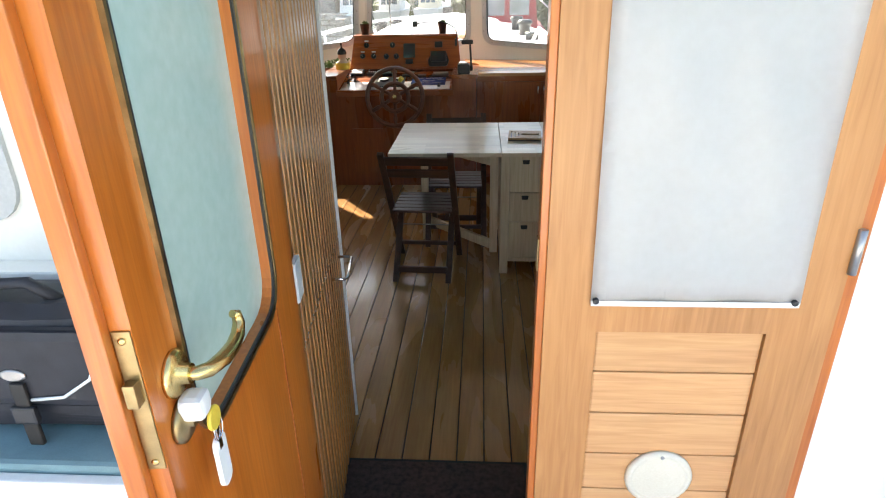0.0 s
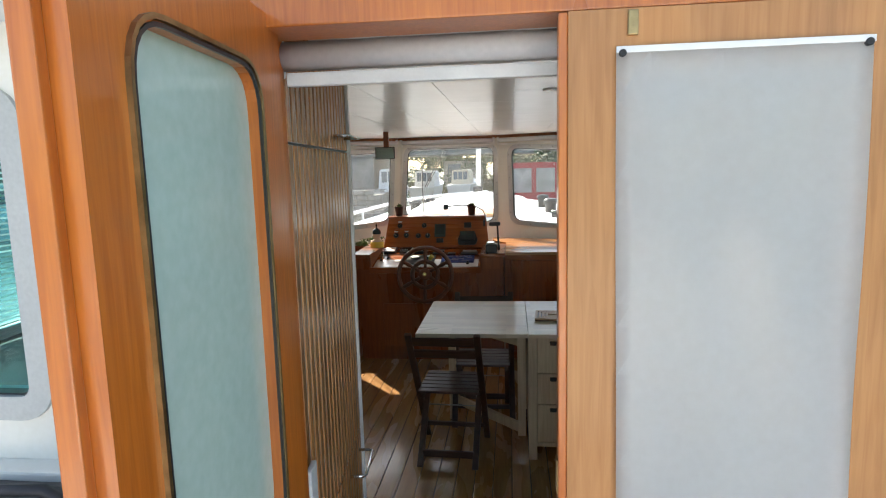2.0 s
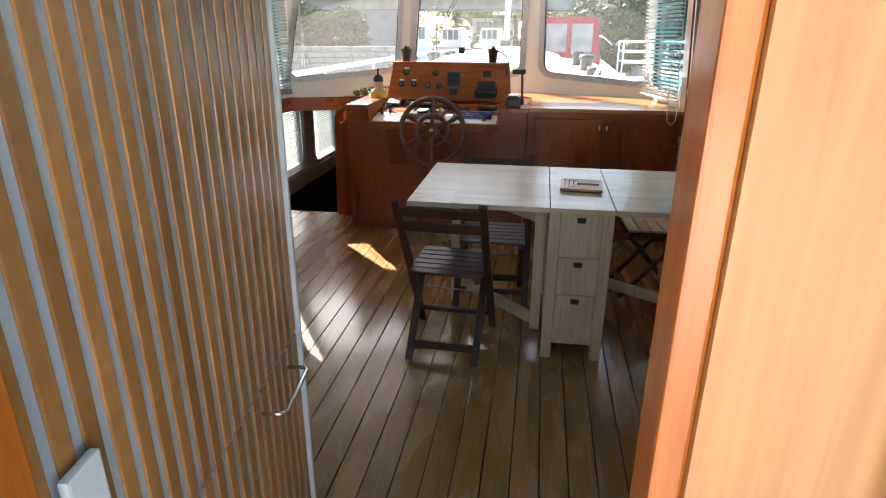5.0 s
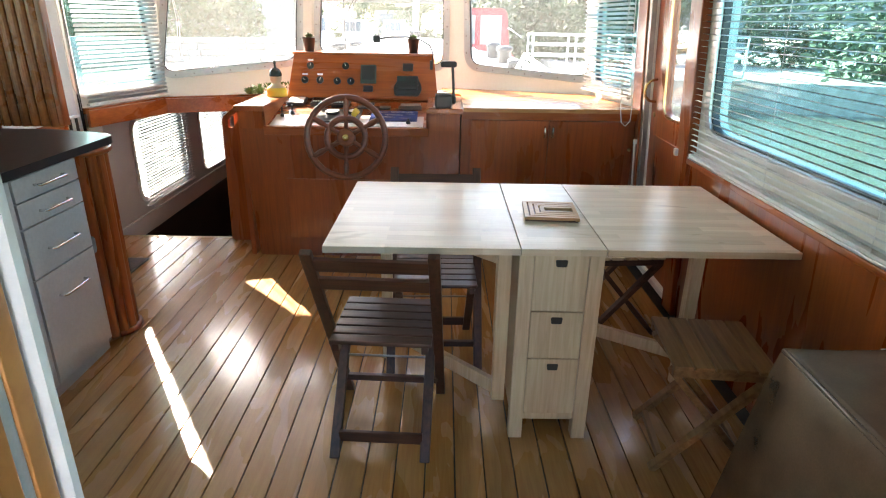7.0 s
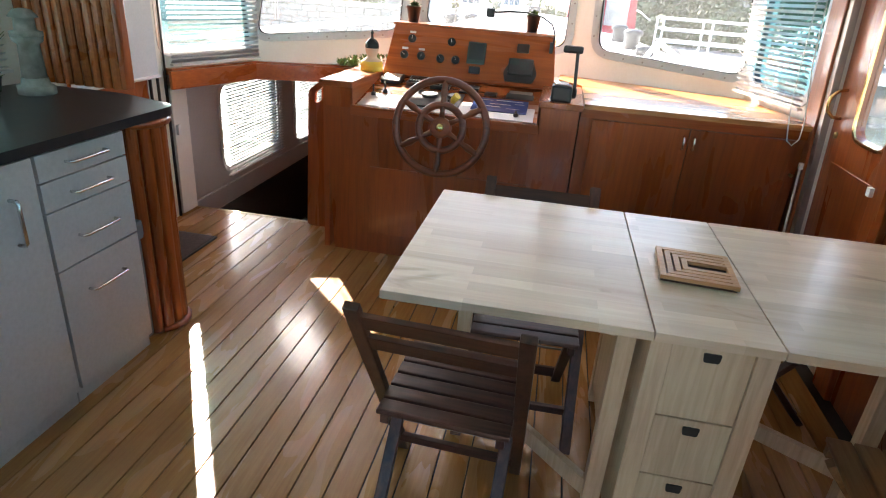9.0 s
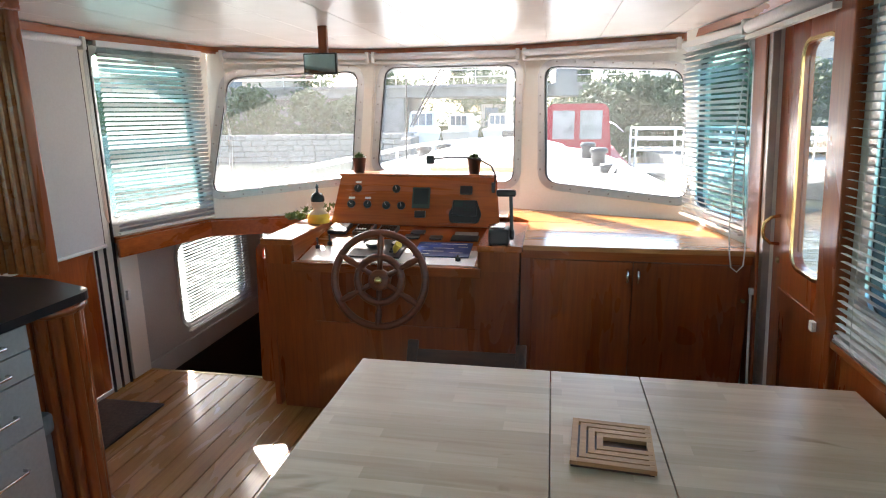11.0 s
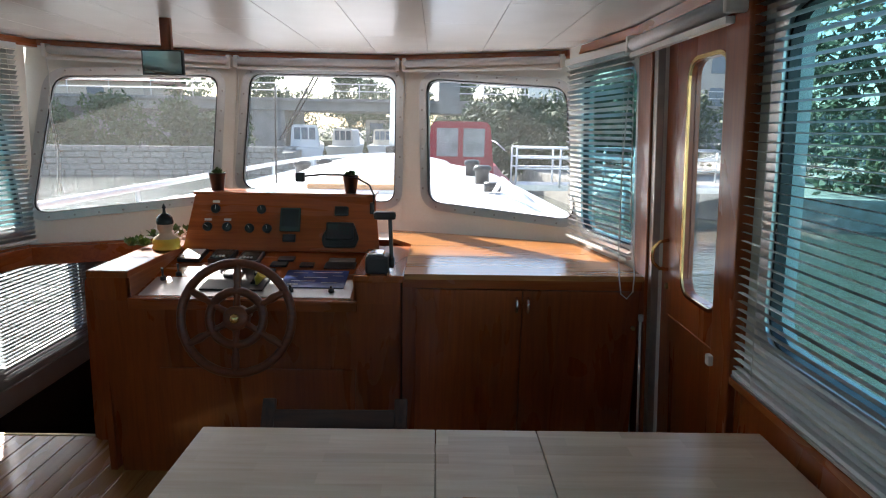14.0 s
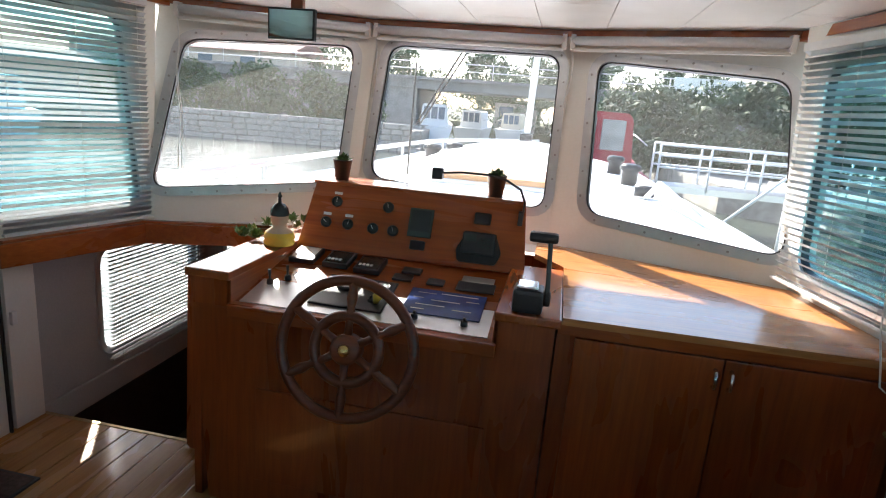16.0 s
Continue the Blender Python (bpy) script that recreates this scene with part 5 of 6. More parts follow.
for z0, z1 in [(0.103, 0.325), (0.329, 0.505), (0.509, 0.712)]:
    me = box(B(), 0.171, 0.347, 3.258, 3.66, z0, z1, None, 0.002)
    d = part("drawer", me, BIRCH_Z, tb)
    zc = z1 - 0.022
    # finger hole drawn as a thin dark plate, its inner shade in the colour
    part("grip", prism(B(), rounded([(0.242, zc - 0.02), (0.276, zc - 0.02), (0.279, zc + 0.004), (0.239, zc + 0.004)], 0.005), 0.003, frame_of((0, 3.2585, 0), (1, 3.2585, 0), (0, 3.2585, 1))), DARK, d, "dark plate standing in for a shaded finger hole")
def gate(hinge, foot):
    h, f = Vector((*hinge, 0)), Vector((*foot, 0))
    g_ = part("gate_stile", beam(B(), h + Vector((0, 0, 0.10)), h + Vector((0, 0, 0.70)), 0.045, 0.045), BIRCH_Z, tb)
    part("gate_leg", beam(B(), f, f + Vector((0, 0, 0.716)), 0.045, 0.045), BIRCH_Z, tb)
    d = (f - h).normalized() * 0.02
    for z in (0.14, 0.66):
        part("gate_rail", beam(B(), h + d + Vector((0, 0, z)), f - d + Vector((0, 0, z)), 0.022, 0.055), BIRCH_Z, tb)
gate((0.085, 3.36), (-0.36, 3.80))
gate((0.425, 3.90), (0.86, 3.62))
tb.location.x = 0.028
tv = thing("trivet", "square wooden trivet of nested strips on the table", "trivet", m=pose(0.298, 3.606, 0.741, 0, 0, -4))
lpart("base", box(B(), -0.094, 0.094, -0.10, 0.10, 0.0, 0.006), DARKCHAIR, tv, "dark gaps between the strips")
for k in range(4):
    o, e = 0.096 - 0.0205 * k, 0.102 - 0.0215 * k
    bm = box(B(), -o, -o + 0.0155, -e, e, 0.006, 0.017, None, 0.001)
    for sgn in (-1, 1):
        y0, y1 = sorted((sgn * e, sgn * (e - 0.0165)))
        box(bm, -o + 0.0155, 0.096, y0, y1, 0.006, 0.017, None, 0.001)
    lpart("strip", bm, OAK_X, tv)
lpart("end_bar", box(B(), 0.084, 0.099, -0.102, 0.102, 0.004, 0.0165, None, 0.001), OAK_X, tv)

def folding_chair(m):
    """Slatted folding chair; its back stands on the side of -y."""
    c = thing("folding_chair", "dark-stained slatted wooden folding chair at the table", "chair", "chairs at the table", m)
    for s in (-1, 1):
        x = s * 0.185
        lpart("back_post", beam(B(), (x, 0.245, 0.0), (x, -0.235, 0.785), 0.022, 0.036, (1, 0, 0), 0.004), DARKCHAIR_Z, c)
        x2 = s * 0.155
        lpart("leg", beam(B(), (x2, -0.17, 0.0), (x2, 0.16, 0.405), 0.022, 0.034, (1, 0, 0), 0.004), DARKCHAIR_Z, c)
    lpart("crosspiece", box(B(), -0.175, 0.175, 0.155, 0.175, 0.10, 0.125, None, 0.003), DARKCHAIR, c)
    lpart("crosspiece", box(B(), -0.145, 0.145, -0.135, -0.12, 0.045, 0.085, None, 0.003), DARKCHAIR, c)
    lpart("crosspiece", tube(B(), [(-0.16, 0.05, 0.28), (0.16, 0.05, 0.28)], 0.004, 6), STEELPLATE, c, "thin steel rod")
    for k in range(6):
        y = -0.075 + 0.058 * k
        lpart("seat_slat", box(B(), -0.17, 0.17, y - 0.025, y + 0.025, 0.405, 0.42, None, 0.004), DARKCHAIR, c)
    for s in (-1, 1):
        lpart("seat_rail", box(B(), s * 0.148 - 0.011, s * 0.148 + 0.011, -0.10, 0.24, 0.38, 0.405, None, 0.003), DARKCHAIR_Z, c)
    for z, y in ((0.735, -0.205), (0.655, -0.156)):
        lpart("backrest_slat", box(B(), -0.185, 0.185, -0.007, 0.007, -0.028, 0.028, pose(0, y, z, 31, 0, 0), 0.003), DARKCHAIR, c)
    return c
folding_chair(pose(-0.295, 3.29, 0, 0, 0, -3))
folding_chair(pose(-0.130, 3.89, 0, 0, 0, 181))
def stool(m, seat_mat, leg_mat, label, n=5, axis="y"):
    s_ = thing("folding_stool", label, "stool", "", m)
    for k in range(n):
        x = -0.16 + 0.32 * (k + 0.5) / n
        lpart("seat_slat", box(B(), x - 0.16 / n + 0.003, x + 0.16 / n - 0.003, -0.17, 0.17, 0.405, 0.42, None, 0.004), seat_mat, s_)
    for y in (-0.15, 0.15):
        lpart("seat_rail", box(B(), -0.155, 0.155, y - 0.011, y + 0.011, 0.375, 0.405, None, 0.003), leg_mat, s_)
        lpart("leg", beam(B(), (-0.17, y * 0.93, 0.0), (0.15, y * 0.93, 0.38), 0.022, 0.032, (0, 1, 0), 0.003), leg_mat, s_)
        lpart("leg", beam(B(), (0.17, y * 0.78, 0.0), (-0.15, y * 0.78, 0.38), 0.022, 0.032, (0, 1, 0), 0.003), leg_mat, s_)
    for x in (-0.14, 0.14):
        lpart("crosspiece", box(B(), x - 0.01, x + 0.01, -0.12, 0.12, 0.025, 0.05, None, 0.003), leg_mat, s_)
stool(pose(0.80, 3.225, 0, 0, 0, -6), TANWOOD, TANWOOD, "tan wooden folding stool half under the table")
stool(pose(0.75, 4.15, 0, 0, 0, 4), BIRCH_Z, DARKCHAIR, "folding stool with pale seat and dark crossed legs")
# vinyl-covered heater, storage box, radiator
cv = thing("covered_unit", "brown vinyl cover draped over a low unit", "cover")
bm = B()
top_ = [(0.715, 2.12), (0.98, 2.12), (0.98, 2.72), (0.715, 2.72)]
rings = []
for z, grow in ((0.69, -0.02), (0.695, -0.008), (0.68, 0.004), (0.62, 0.012), (0.45, 0.03), (0.25, 0.05), (0.02, 0.075)):
    loop = []
    for i in range(4):
        a, b = Vector(top_[i]), Vector(top_[(i + 1) % 4])
        for k in range(9):
            p = a.lerp(b, (k + 0.0) / 9)
            c = Vector((0.8475, 2.42))
            o = Vector((1 if p.x > 0.97 else (-1 if p.x < 0.72 else 0), 1 if p.y > 2.71 else (-1 if p.y < 2.13 else 0)))
            f = grow + (0.03 * math.sin(k * 1.4 + i) * (0.69 - z) / 0.69)
            q = p + o * f
            q.x = min(q.x, 1.0)
            loop.append(bm.verts.new((q.x, q.y, z)))
    rings.append(loop)
for a, b in zip(rings, rings[1:]):
    for k in range(36):
        bm.faces.new((a[k], b[k], b[(k + 1) % 36], a[(k + 1) % 36])).smooth = True
bm.faces.new(rings[0])
part("cover", bm, COVER, cv)
for a, b in zip(top_, top_[1:] + top_[:1]):
    part("piping", tube(B(), [(a[0], a[1], 0.688), ((a[0] + b[0]) / 2, (a[1] + b[1]) / 2, 0.684), (b[0], b[1], 0.688)], 0.006, 8), COVER, cv, "raised seam of the cover")
gx = thing("storage_box", "grey-green plastic storage box with a lid", "box")
part("body", box(B(), 0.64, 0.97, 1.62, 2.07, 0.0, 0.50, None, 0.01), STONEGREY, gx)
part("lid", box(B(), 0.625, 0.985, 1.605, 2.085, 0.50, 0.53, None, 0.008), STONEGREY, gx)
ht = thing("radiator_grille", "white grille of a low wall convector", "grille")
part("body", box(B(), 1.036, 1.062, 2.10, 2.83, 0.52, 0.635, None, 0.003), PLASTIC, ht)
me = mesh_of("slat", box(B(), -0.004, 0.0, -0.003, 0.003, 0, 0.09), GREYDOOR)
for k in range(36):
    piece("slat", me, Matrix.Translation((1.036, 2.115 + 0.0195 * k, 0.532)), ht)

# ---- floor planks ----
for k in range(35):
    xc = -2.29 + 0.0997 * k
    if xc + 0.0475 > 1.13:
        break
    piece("plank", long_plank, Matrix.Translation((xc, 0, 0)), flr)
    if xc > -1.50:
        piece("plank", short_plank, Matrix.Translation((xc, 0, 0)), flr)

# ---- outside ----
tagged(part("water", box(B(), -1500, 1500, -1500, 1500, -0.76, -0.70), WATER), "green canal water with small ripples", "water", kind="structure")
# hull and foredeck
def deck_half(y):
    t = max(0.0, min(1.0, (y - 6.0) / 10.0))
    return 1.95 - 0.55 * t ** 1.1 - 1.4 * max(0.0, t - 0.6) ** 2 * 6.25
bm = B()
CX = -0.57
ys = [5.9 + 0.6 * k for k in range(18)]
rows = []
for y in ys:
    h = deck_half(y)
    crown = 0.22 * max(0.0, math.sin(math.pi * min(1, max(0, (y - 7.5) / 8.5)))) 
    prof = [(-1, -0.7 - 0.84), (-1, 0.0), (-0.96, 0.02), (-0.62, 0.03), (-0.55, 0.05 + crown * 0.6), (-0.3, 0.07 + crown * 0.9), (0, 0.08 + crown), (0.3, 0.07 + crown * 0.9), (0.55, 0.05 + crown * 0.6), (0.62, 0.03), (0.96, 0.02), (1, 0.0), (1, -1.54)]
    rows.append([bm.verts.new((CX + a * h, y, 0.84 + b)) for a, b in prof])
for a, b in zip(rows, rows[1:]):
    for k in range(1 if a[0].co.y < 8.3 else 0, 12):
        bm.faces.new((a[k], a[k + 1], b[k + 1], b[k])).smooth = 4 <= k <= 8
tagged(part("foredeck", bm, DECK), "white painted foredeck of the barge", "deck", kind="structure")
bm = B()
box(bm, -2.62, -2.4, 1.0, 6.0, -0.9, 0.02)
box(bm, 1.12, 1.5, 1.0, 6.0, -0.9, 0.02)
tagged(part("side_deck", bm, DECK), "narrow white side decks along the wheelhouse", "deck", kind="structure")
bm = B()
box(bm, -2.45, 1.16, 0.95, 6.6, 2.051, 2.10, None, 0.02)
setting("roof", bm, DECK, "white wheelhouse roof", "roof")
ga = thing("gunwale", "white pipe rail along the port foredeck edge", "rail")
part("top_pipe", tube(B(), [(CX - deck_half(y), y, 0.99) for y in ys], 0.03, 8), DECK, ga)
for y in ys[::3]:
    part("post", tube(B(), [(CX - deck_half(y), y, 0.83), (CX - deck_half(y), y, 0.99)], 0.02, 8), DECK, ga)
hd = thing("deck_hatch", "tan wooden deck hatch on the foredeck", "hatch")
part("lid", box(B(), -1.05, -0.10, 8.0, 8.9, 0.90, 1.03, None, 0.02), OAK_X, hd)
part("frame", box(B(), -1.10, -0.05, 7.95, 8.95, 0.88, 0.98, None, 0.02), DECK, hd)
for x, y in [(0.66, 11.4), (0.72, 10.1), (-1.62, 10.4), (-1.45, 11.0)]:
    bo = thing("bollard", "black capped mooring bollard on the foredeck", "bollard", "deck bollards", pose(x, y, 0.86))
    lpart("post", lathe(B(), [(0.09, 0), (0.09, 0.16), (0.115, 0.17), (0.115, 0.21), (0.09, 0.235), (0.05, 0.24)], 18), BLACK, bo)
wp = thing("wiper", "black windscreen wiper arm outside the centre pane", "wiper")
part("arm", tube(B(), [(-0.62, 6.47, 1.90), (-0.86, 6.40, 1.45)], 0.006, 6), BLACK, wp)
part("arm", tube(B(), [(-0.59, 6.47, 1.90), (-0.84, 6.40, 1.45)], 0.005, 6), BLACK, wp)
part("blade", tube(B(), [(-0.89, 6.44, 1.78), (-0.87, 6.32, 1.18)], 0.006, 6), BLACK, wp)
ms_ = thing("mast", "slender white mast on the foredeck", "mast")
part("pole", tube(B(), [(-0.66, 13.2, 0.9), (-0.58, 13.2, 4.2)], 0.055, 10), DECK, ms_)
part("foot", box(B(), -0.76, -0.56, 13.1, 13.3, 0.9, 1.22, None, 0.02), BLACK, ms_)
# starboard fairlead: a dark cross tube and a white brace
an = thing("fairlead", "dark fairlead with a white brace at the starboard deck edge", "winch")
part("drum", tube(B(), [(0.66, 9.0, 0.93), (0.84, 9.0, 0.93)], 0.055, 12), BLACK, an)
part("brace", tube(B(), [(0.76, 8.9, 0.88), (0.80, 8.5, 1.06), (0.98, 7.6, 0.92)], 0.025, 8), DECK, an)

# quay wall of stones with bushes, bridge behind
def rock(seed):
    bm = B()
    bmesh.ops.create_cube(bm, size=1.0)
    bmesh.ops.bevel(bm, geom=bm.edges[:], offset=0.10, segments=1, affect="EDGES")
    for v in bm.verts:
        v.co += Vector((noise.noise(v.co * 3 + Vector((seed, 0, 0))), noise.noise(v.co * 3 + Vector((0, seed, 0))), noise.noise(v.co * 3 + Vector((0, 0, seed))))) * 0.10
    return mesh_of("stone", bm, STONE)
rocks = [rock(k * 3.7) for k in range(6)]
qa, qb = Vector((-24.0, 26.2, 0)), Vector((-7.2, 30.6, 0))
qd = (qb - qa).normalized()
yaw = math.degrees(math.atan2(qd.y, qd.x))
qw = setting("wall_quay", box(B(), 0, (qb - qa).length, 0.25, 3.0, -1.0, 0.46, pose(qa.x, qa.y, 0, 0, 0, yaw)), STONE, "pale rough stone quay wall along the water")
L = (qb - qa).length
z = -0.75
for r in range(5):
    s = random.uniform(0, 0.3)
    while s < L:
        w = random.uniform(0.35, 0.85)
        p = qa + qd * (s + w / 2)
        piece("stone", random.choice(rocks), Matrix.Translation((p.x, p.y + 0.15, z + 0.13)) @ pose(0, 0, 0, random.uniform(-3, 3), random.uniform(-2, 2), yaw) @ Matrix.Diagonal((w * 0.98, 0.34, 0.255, 1)), qw)
        s += w
    z += 0.262
tagged(part("bank", prism(prism(B(), [(-60, 28), (-24, 29.0), (-7.2, 33.2), (-8, 40), (-60, 44)], 0.95, Matrix.Translation((0, 0, -0.75))), [(4.3, 20.5), (9, 17), (40, 8), (60, 10), (60, 70), (3.5, 70), (3.2, 30)], 0.8, Matrix.Translation((0, 0, -0.75))), STONE), "pale stony canal banks", "ground", kind="structure")

def crown(center, size, n, leaf, seed, mat=None):
    """Foliage: many small leaf cards gathered in uneven clumps."""
    rnd = random.Random(seed)
    verts, faces = [], []
    clumps = []
    for k in range(max(6, n // 60)):
        a, b = rnd.uniform(0, 6.28), rnd.uniform(-0.9, 1)
        q = math.sqrt(max(0.0, 1 - b * b)) * rnd.uniform(0.35, 1)
        clumps.append((Vector((q * math.cos(a) * size[0], q * math.sin(a) * size[1], b * size[2])) , rnd.uniform(0.25, 0.45)))
    for k in range(n):
        c, r = rnd.choice(clumps)
        v = Vector((rnd.gauss(0, 1), rnd.gauss(0, 1), rnd.gauss(0, 1))).normalized() * rnd.uniform(0.5, 1.0)
        p = Vector(center) + c + Vector((v.x * size[0] * r, v.y * size[1] * r, v.z * size[2] * r))
        u = Vector((rnd.gauss(0, 1), rnd.gauss(0, 1), rnd.gauss(0, 1))).normalized()
        w = u.orthogonal().normalized()
        s = leaf * rnd.uniform(0.6, 1.4)
        i = len(verts)
        verts += [p - u * s, p + w * s * 0.45, p + u * s, p - w * s * 0.45]
        faces.append((i, i + 1, i + 2, i + 3))
    me = bpy.data.meshes.new("crown")
    me.from_pydata([tuple(v) for v in verts], [], faces)
    me.materials.append(mat or FOLIAGE)
    return me

def bush(x, y, z, sx, sy, sz, n, seed, label="dense green bush on the canal bank"):
    b = thing("bush", label, "bush", "bank bushes", pose(x, y, z))
    o = new("crown", crown((0, 0, sz * 0.85), (sx, sy, sz), n, 0.13, seed))
    o.parent = b
    bm = B()
    for k in range(4):
        a = k * 1.57 + seed
        tube(bm, [(0, 0, 0), (0.3 * math.cos(a) * sx, 0.3 * math.sin(a) * sy, sz * 0.6)], [0.08, 0.03], 6)
    lpart("stems", bm, EARTH, b)
k = 0
for x, y, sx, sz in [(-22.5, 31, 2.4, 1.3), (-18.6, 31.2, 2.0, 1.25), (-15.6, 32, 1.9, 1.35), (-12.8, 32.6, 1.9, 1.25), (-10.6, 33.4, 1.4, 1.1)]:
    k += 1
    bush(x, y, 0.15, sx, 1.2, sz, 2600, k)
for x, y, sx, sz in [(2.2, 28.5, 1.6, 1.35), (3.3, 26.6, 1.6, 1.4), (5.8, 25.4, 1.8, 1.5), (8.0, 24.6, 1.9, 1.5), (4.6, 27, 1.9, 1.5), (6.8, 26, 2.0, 1.7), (9.2, 25.5, 2.2, 1.6), (12, 23.5, 2.4, 1.7), (15.5, 21, 2.6, 1.7), (19, 18, 2.8, 1.8)]:
    k += 1
    bush(x, y, 0.0, sx, 1.4, sz, 2600, k)
for x, y, sx, sz in [(15, 14, 2.6, 2.6), (16.5, 10, 2.6, 2.9), (18, 6, 2.8, 2.8), (19, 2, 2.8, 2.8), (12, 18.5, 2.4, 2.4), (-26, 20, 2.6, 1.6), (-27, 12, 2.6, 1.6), (-27, 4, 2.6, 1.5)]:
    k += 1
    bush(x, y, -0.3, sx, 1.6, sz, 2200, k)
tagged(part("bank_side", prism(prism(B(), [(12, 16), (14, 8), (17, -10), (60, -10), (60, 16)], 0.7, Matrix.Translation((0, 0, -0.75))), [(-23, 28.9), (-60, 28), (-60, -20), (-24, -20)], 0.9, Matrix.Translation((0, 0, -0.75))), STONE), "stony canal side banks", "ground", kind="structure")

for j, x in enumerate((-15, -11.5, -8, -5, -1.5, 1.5, 5, 9)):
    bush(x, 55 + (j % 3), 0.2, 2.4, 1.6, 1.9 + 0.3 * (j % 2), 1500, 40 + j, "hazy green shrub on the far canal bank")

def tree(x, y, h, seed, label="leafy tree beyond the bridge"):
    t = thing("tree", label, "tree", "far trees", pose(x, y, 0))
    bm = B()
    tube(bm, [(0, 0, -0.5), (0.05, 0, h * 0.3), (0.1, 0.05, h * 0.6)], [h * 0.035, h * 0.028, h * 0.012], 8)
    rnd = random.Random(seed)
    for k in range(6):
        a = rnd.uniform(0, 6.28)
        tube(bm, [(0.04, 0, h * (0.28 + 0.05 * k)), (h * 0.2 * math.cos(a), h * 0.2 * math.sin(a), h * (0.5 + 0.06 * k))], [h * 0.014, h * 0.004], 6)
    lpart("trunk", bm, EARTH, t)
    o = new("crown", crown((0, 0, h * 0.62), (h * 0.36, h * 0.36, h * 0.34), 1500, h * 0.035, seed))
    o.parent = t
for j, (x, y, h) in enumerate([(-16, 62, 7), (-9, 66, 8), (-3, 70, 7.5), (4, 64, 7), (10, 58, 7.5), (-24, 60, 7), (17, 52, 7), (-6, 60, 5.5), (1, 60, 5)]):
    tree(x, y, h, 100 + j)
for j, (x, y, h) in enumerate([(13, 20, 7), (16.5, 16.5, 7.5), (18, 12, 8), (20, 7.5, 8), (21, 3, 7.5)]):
    tree(x, y, h, 140 + j, "leafy tree on the stony bank beside the barge")
tagged(part("far_bank", box(B(), -80, 80, 57, 90, -0.75, 0.3), EARTH), "low far bank with trees", "ground", kind="structure")

br = thing("road_bridge", "grey concrete road bridge with a thin railing over the canal", "bridge")
part("deck", box(B(), -70, 60, 38.0, 43.0, 2.42, 3.05, None, 0.05), CONCRETE, br)
part("parapet", box(B(), -70, 60, 37.75, 38.1, 2.95, 3.12), CONCRETE, br)
part("abutment", box(B(), -12.0, -8.8, 38.2, 43.5, -0.8, 2.45, None, 0.05), CONCRETE, br)
part("abutment", box(B(), -60, -13.2, 39.4, 43.5, -0.8, 2.45), CONCRETE, br)
part("abutment", box(B(), 2.4, 60, 37.6, 43.5, -0.8, 2.45, None, 0.05), CONCRETE, br)
part("plinth", box(B(), -13.4, -8.0, 36.6, 43.8, -0.8, 0.35, None, 0.05), STONE, br)
part("pier_block", box(B(), 0.2, 1.4, 37.6, 39.0, 2.4, 4.2), CONCRETE, br)
for z in (3.55, 3.95):
    part("rail", tube(B(), [(-70, 38.0, z), (60, 38.0, z)], 0.03, 6), ALU, br)
me = mesh_of("post", tube(B(), [(0, 0, 0), (0, 0, 0.95)], 0.03, 6), ALU)
for j in range(50):
    piece("post", me, Matrix.Translation((-62 + 2.4 * j, 38.0, 3.05)), br)
part("fence_panel", box(B(), 5.4, 9.0, 37.95, 38.05, 3.2, 4.05), ALU, br, "pale barred fence panel")

ho = thing("house", "low beige building with a shallow clay roof beyond the quay", "house")
part("wall", box(B(), -47, -24.5, 54, 62, 0, 4.9), RENDER, ho)
part("roof", prism(B(), [(53.2, 4.9), (62.8, 4.9), (58, 6.35)], 23.6, Matrix(((0, 0, 1, -47.6), (1, 0, 0, 0), (0, 1, 0, 0), (0, 0, 0, 1)))), ROOF, ho)
for j in range(5):
    part("window", box(B(), -46 + 4.2 * j, -44.6 + 4.2 * j, 53.95, 54.05, 3.4, 4.4), PALEBLUE, ho)
hb = thing("house", "grey-beige apartment house among trees beyond the bridge", "house")
part("wall", box(B(), 15, 26, 55, 64, 0, 9.0), RENDER, hb)
part("roof", box(B(), 14.7, 26.3, 54.7, 64.3, 9.0, 9.4), ROOF, hb)
for i in range(4):
    for j in range(3):
        part("window", box(B(), 16 + 2.5 * i, 17.2 + 2.5 * i, 54.95, 55.05, 1.2 + 2.7 * j, 2.7 + 2.7 * j), PALEBLUE, hb)

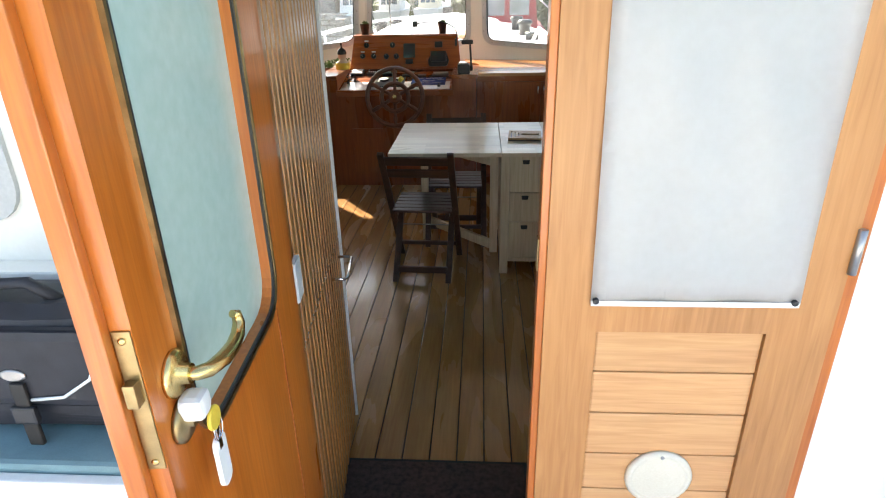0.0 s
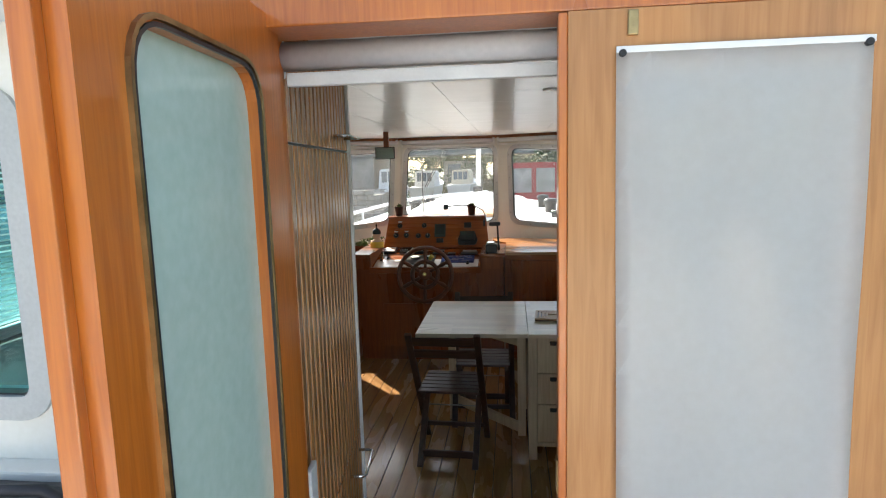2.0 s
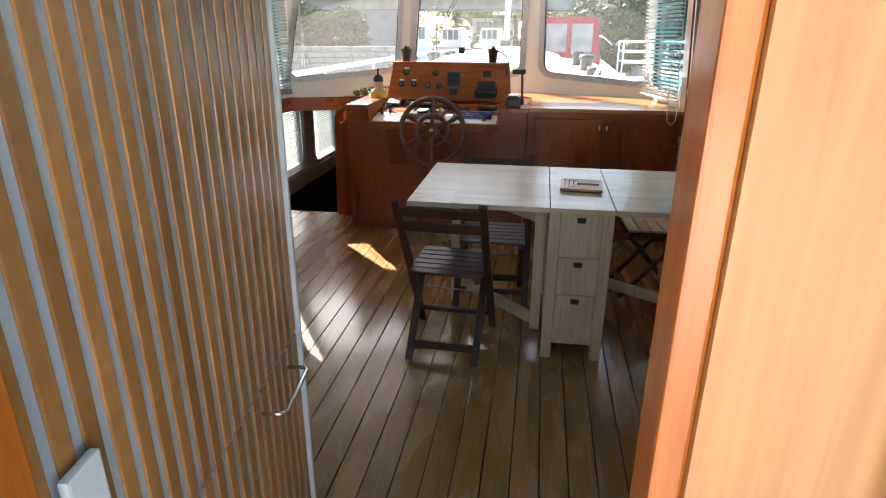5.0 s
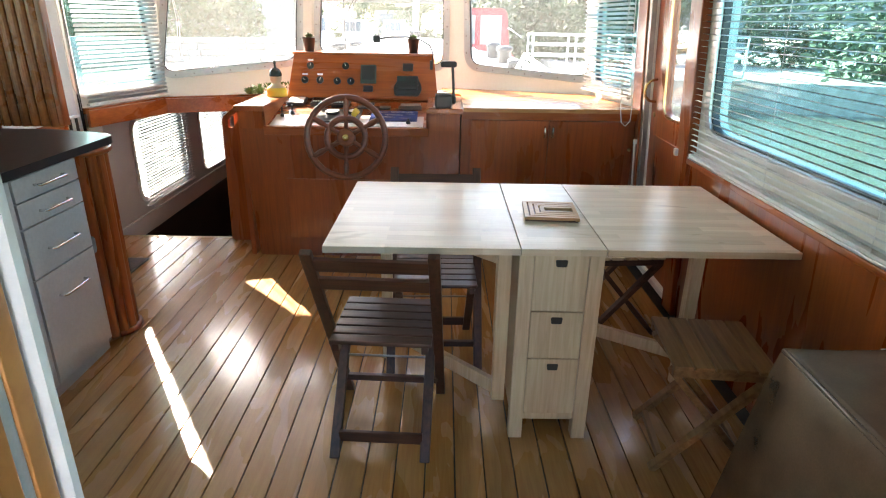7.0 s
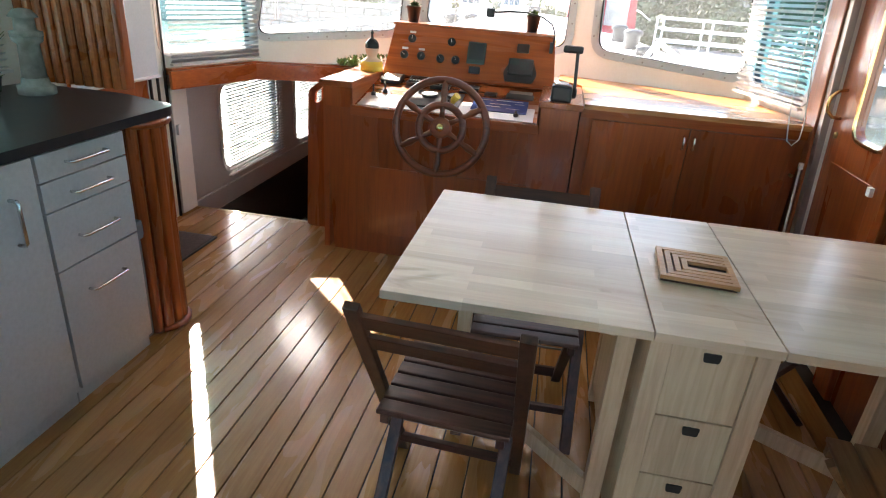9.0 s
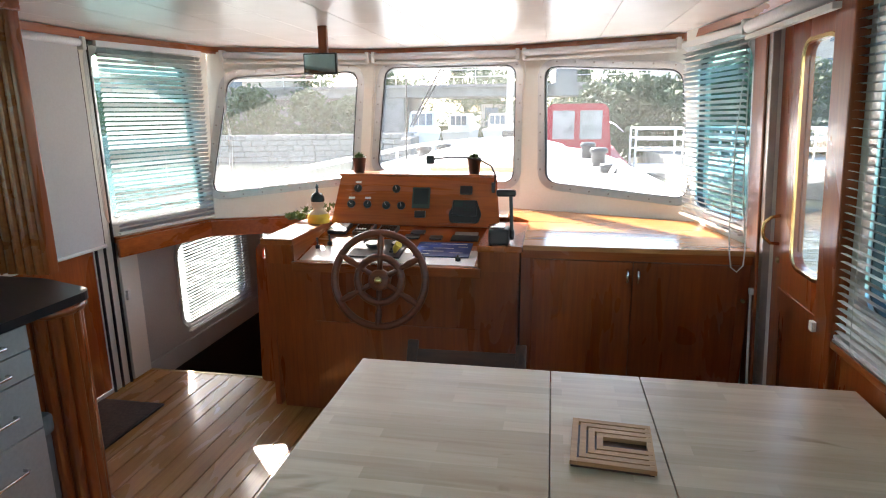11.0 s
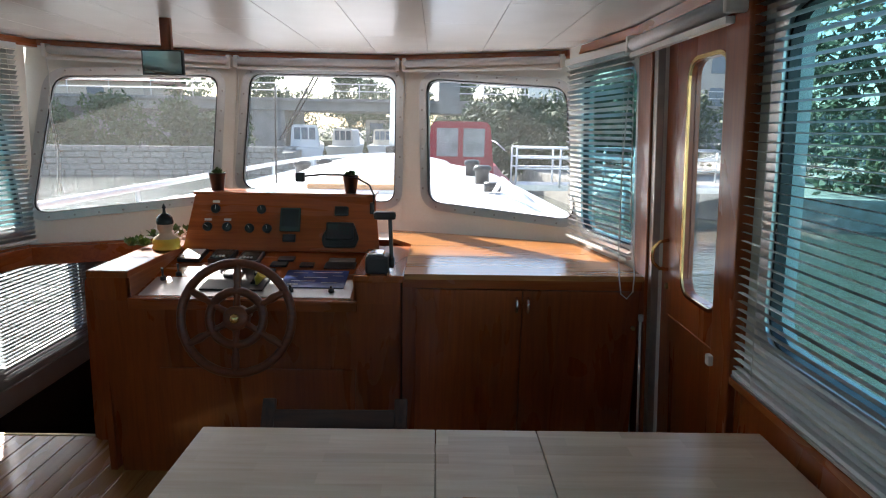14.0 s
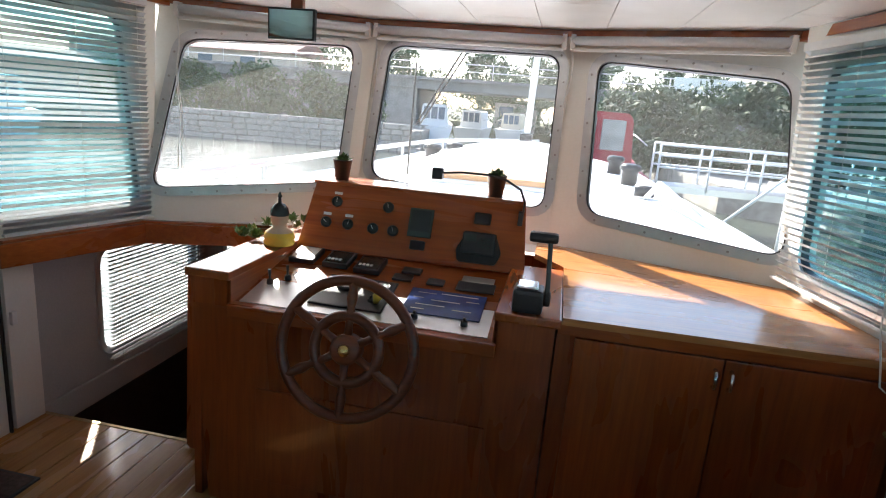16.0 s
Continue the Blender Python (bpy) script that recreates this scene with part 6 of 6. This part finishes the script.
def boat(x, y, yaw, s, hullmat, cabmat, label, wins=3):
    b = thing("moored_boat", label, "boat", "", pose(x, y, -0.75, 0, 0, yaw))
    bm = B()
    rows = []
    for t in [k / 8 for k in range(9)]:
        w = s * 0.17 * (1 - max(0, t - 0.45) ** 2 * 2.9)
        yy, up = (t - 0.4) * s, 0.16 * s + 0.09 * s * t * t
        rows.append([bm.verts.new((-w, yy, up)), bm.verts.new((-w * 0.75, yy, 0)), bm.verts.new((w * 0.75, yy, 0)), bm.verts.new((w, yy, up))])
    for a, c in zip(rows, rows[1:]):
        for k in range(4):
            bm.faces.new((a[k], a[(k + 1) % 4], c[(k + 1) % 4], c[k]))
    bm.faces.new(rows[0])
    bm.faces.new(rows[-1][::-1])
    lpart("hull", bm, hullmat, b)
    lpart("cabin", prism(B(), rounded([(-0.13 * s, 0), (0.13 * s, 0), (0.11 * s, 0.21 * s), (-0.11 * s, 0.21 * s)], 0.03 * s), 0.36 * s, frame_of((0, 0.12 * s, 0.15 * s), (1, 0.12 * s, 0.15 * s), (0, 0.12 * s, 1.15 * s))), cabmat, b)
    for k in range(wins):
        w = 0.2 * s / wins
        x0 = -0.10 * s + k * w
        lpart("window", box(B(), x0 + 0.1 * w, x0 + 0.9 * w, -0.246 * s, -0.239 * s, 0.23 * s, 0.335 * s, None, 0.01), PALEBLUE if cabmat is not RED else CANOPY_FILM, b)
    lpart("rail", tube(B(), [(-0.16 * s, -0.3 * s, 0.26 * s), (-0.165 * s, 0.1 * s, 0.28 * s), (0, 0.58 * s, 0.34 * s), (0.165 * s, 0.1 * s, 0.28 * s), (0.16 * s, -0.3 * s, 0.26 * s)], 0.02, 6), ALU, b)
boat(0.75, 19.8, 0, 6.9, RED, RED, "white and dark red motor cruiser with a red canvas canopy", 2)
boat(-8.0, 40.0, 10, 6.6, DECK, DECK, "white motor cruiser moored beyond the bridge pier")
boat(-3.9, 50.0, -5, 6.0, DECK, BEIGE, "white moored boat far down the canal")
boat(-6.3, 46.0, -5, 6.0, DECK, DECK, "white moored cabin boat far down the canal")
hs = thing("boathouse", "small low brown boathouse far down the canal", "hut")
part("wall", box(B(), -6.2, -2.6, 56, 58, -0.2, 2.2), RENDER, hs)
part("roof", box(B(), -6.5, -2.3, 55.7, 58.3, 2.2, 2.45), EARTH, hs)
part("door", box(B(), -5.8, -4.6, 55.95, 56.05, 0.2, 1.9), PALEBLUE, hs)
boat(-21.5, 22.5, 60, 6.0, DECK, DECK, "white boat moored by the stone quay")
boat(-17.5, 7.0, 4, 9.0, DECK, DECK, "white boat moored alongside to port", 4)

# gangway with white rails on the starboard bank
gw = thing("gangway", "white metal gangway with rails on the bank", "gangway")
part("deck", box(B(), 2.1, 7.5, 17.2, 18.2, 0.08, 0.22), ALU, gw)
for y in (17.2, 18.2):
    for z in (0.62, 0.88, 1.12):
        part("rail", tube(B(), [(2.1, y, z), (7.5, y, z)], 0.025, 6), DECK, gw)
    for j in range(6):
        part("post", tube(B(), [(2.1 + 1.08 * j, y, 0.15), (2.1 + 1.08 * j, y, 1.12)], 0.025, 6), DECK, gw)
part("pile", tube(B(), [(2.3, 17.7, -0.8), (2.3, 17.7, 0.1)], 0.12, 8), CONCRETE, gw)
part("pile", tube(B(), [(6.8, 17.7, -0.8), (6.8, 17.7, 0.1)], 0.12, 8), CONCRETE, gw)
db = thing("dock_steps", "white boarding platform with steps beside the gangway", "steps")
part("platform", box(B(), 4.1, 4.9, 15.2, 16.2, 0.5, 0.6), DECK, db)
part("post", tube(B(), [(4.2, 15.3, -0.8), (4.2, 15.3, 0.55)], 0.04, 6), DECK, db)
part("post", tube(B(), [(4.8, 15.3, -0.8), (4.8, 15.3, 0.55)], 0.04, 6), DECK, db)
part("stringer", tube(B(), [(3.0, 15.4, -0.4), (4.9, 15.4, 1.5)], 0.03, 6), DECK, db)
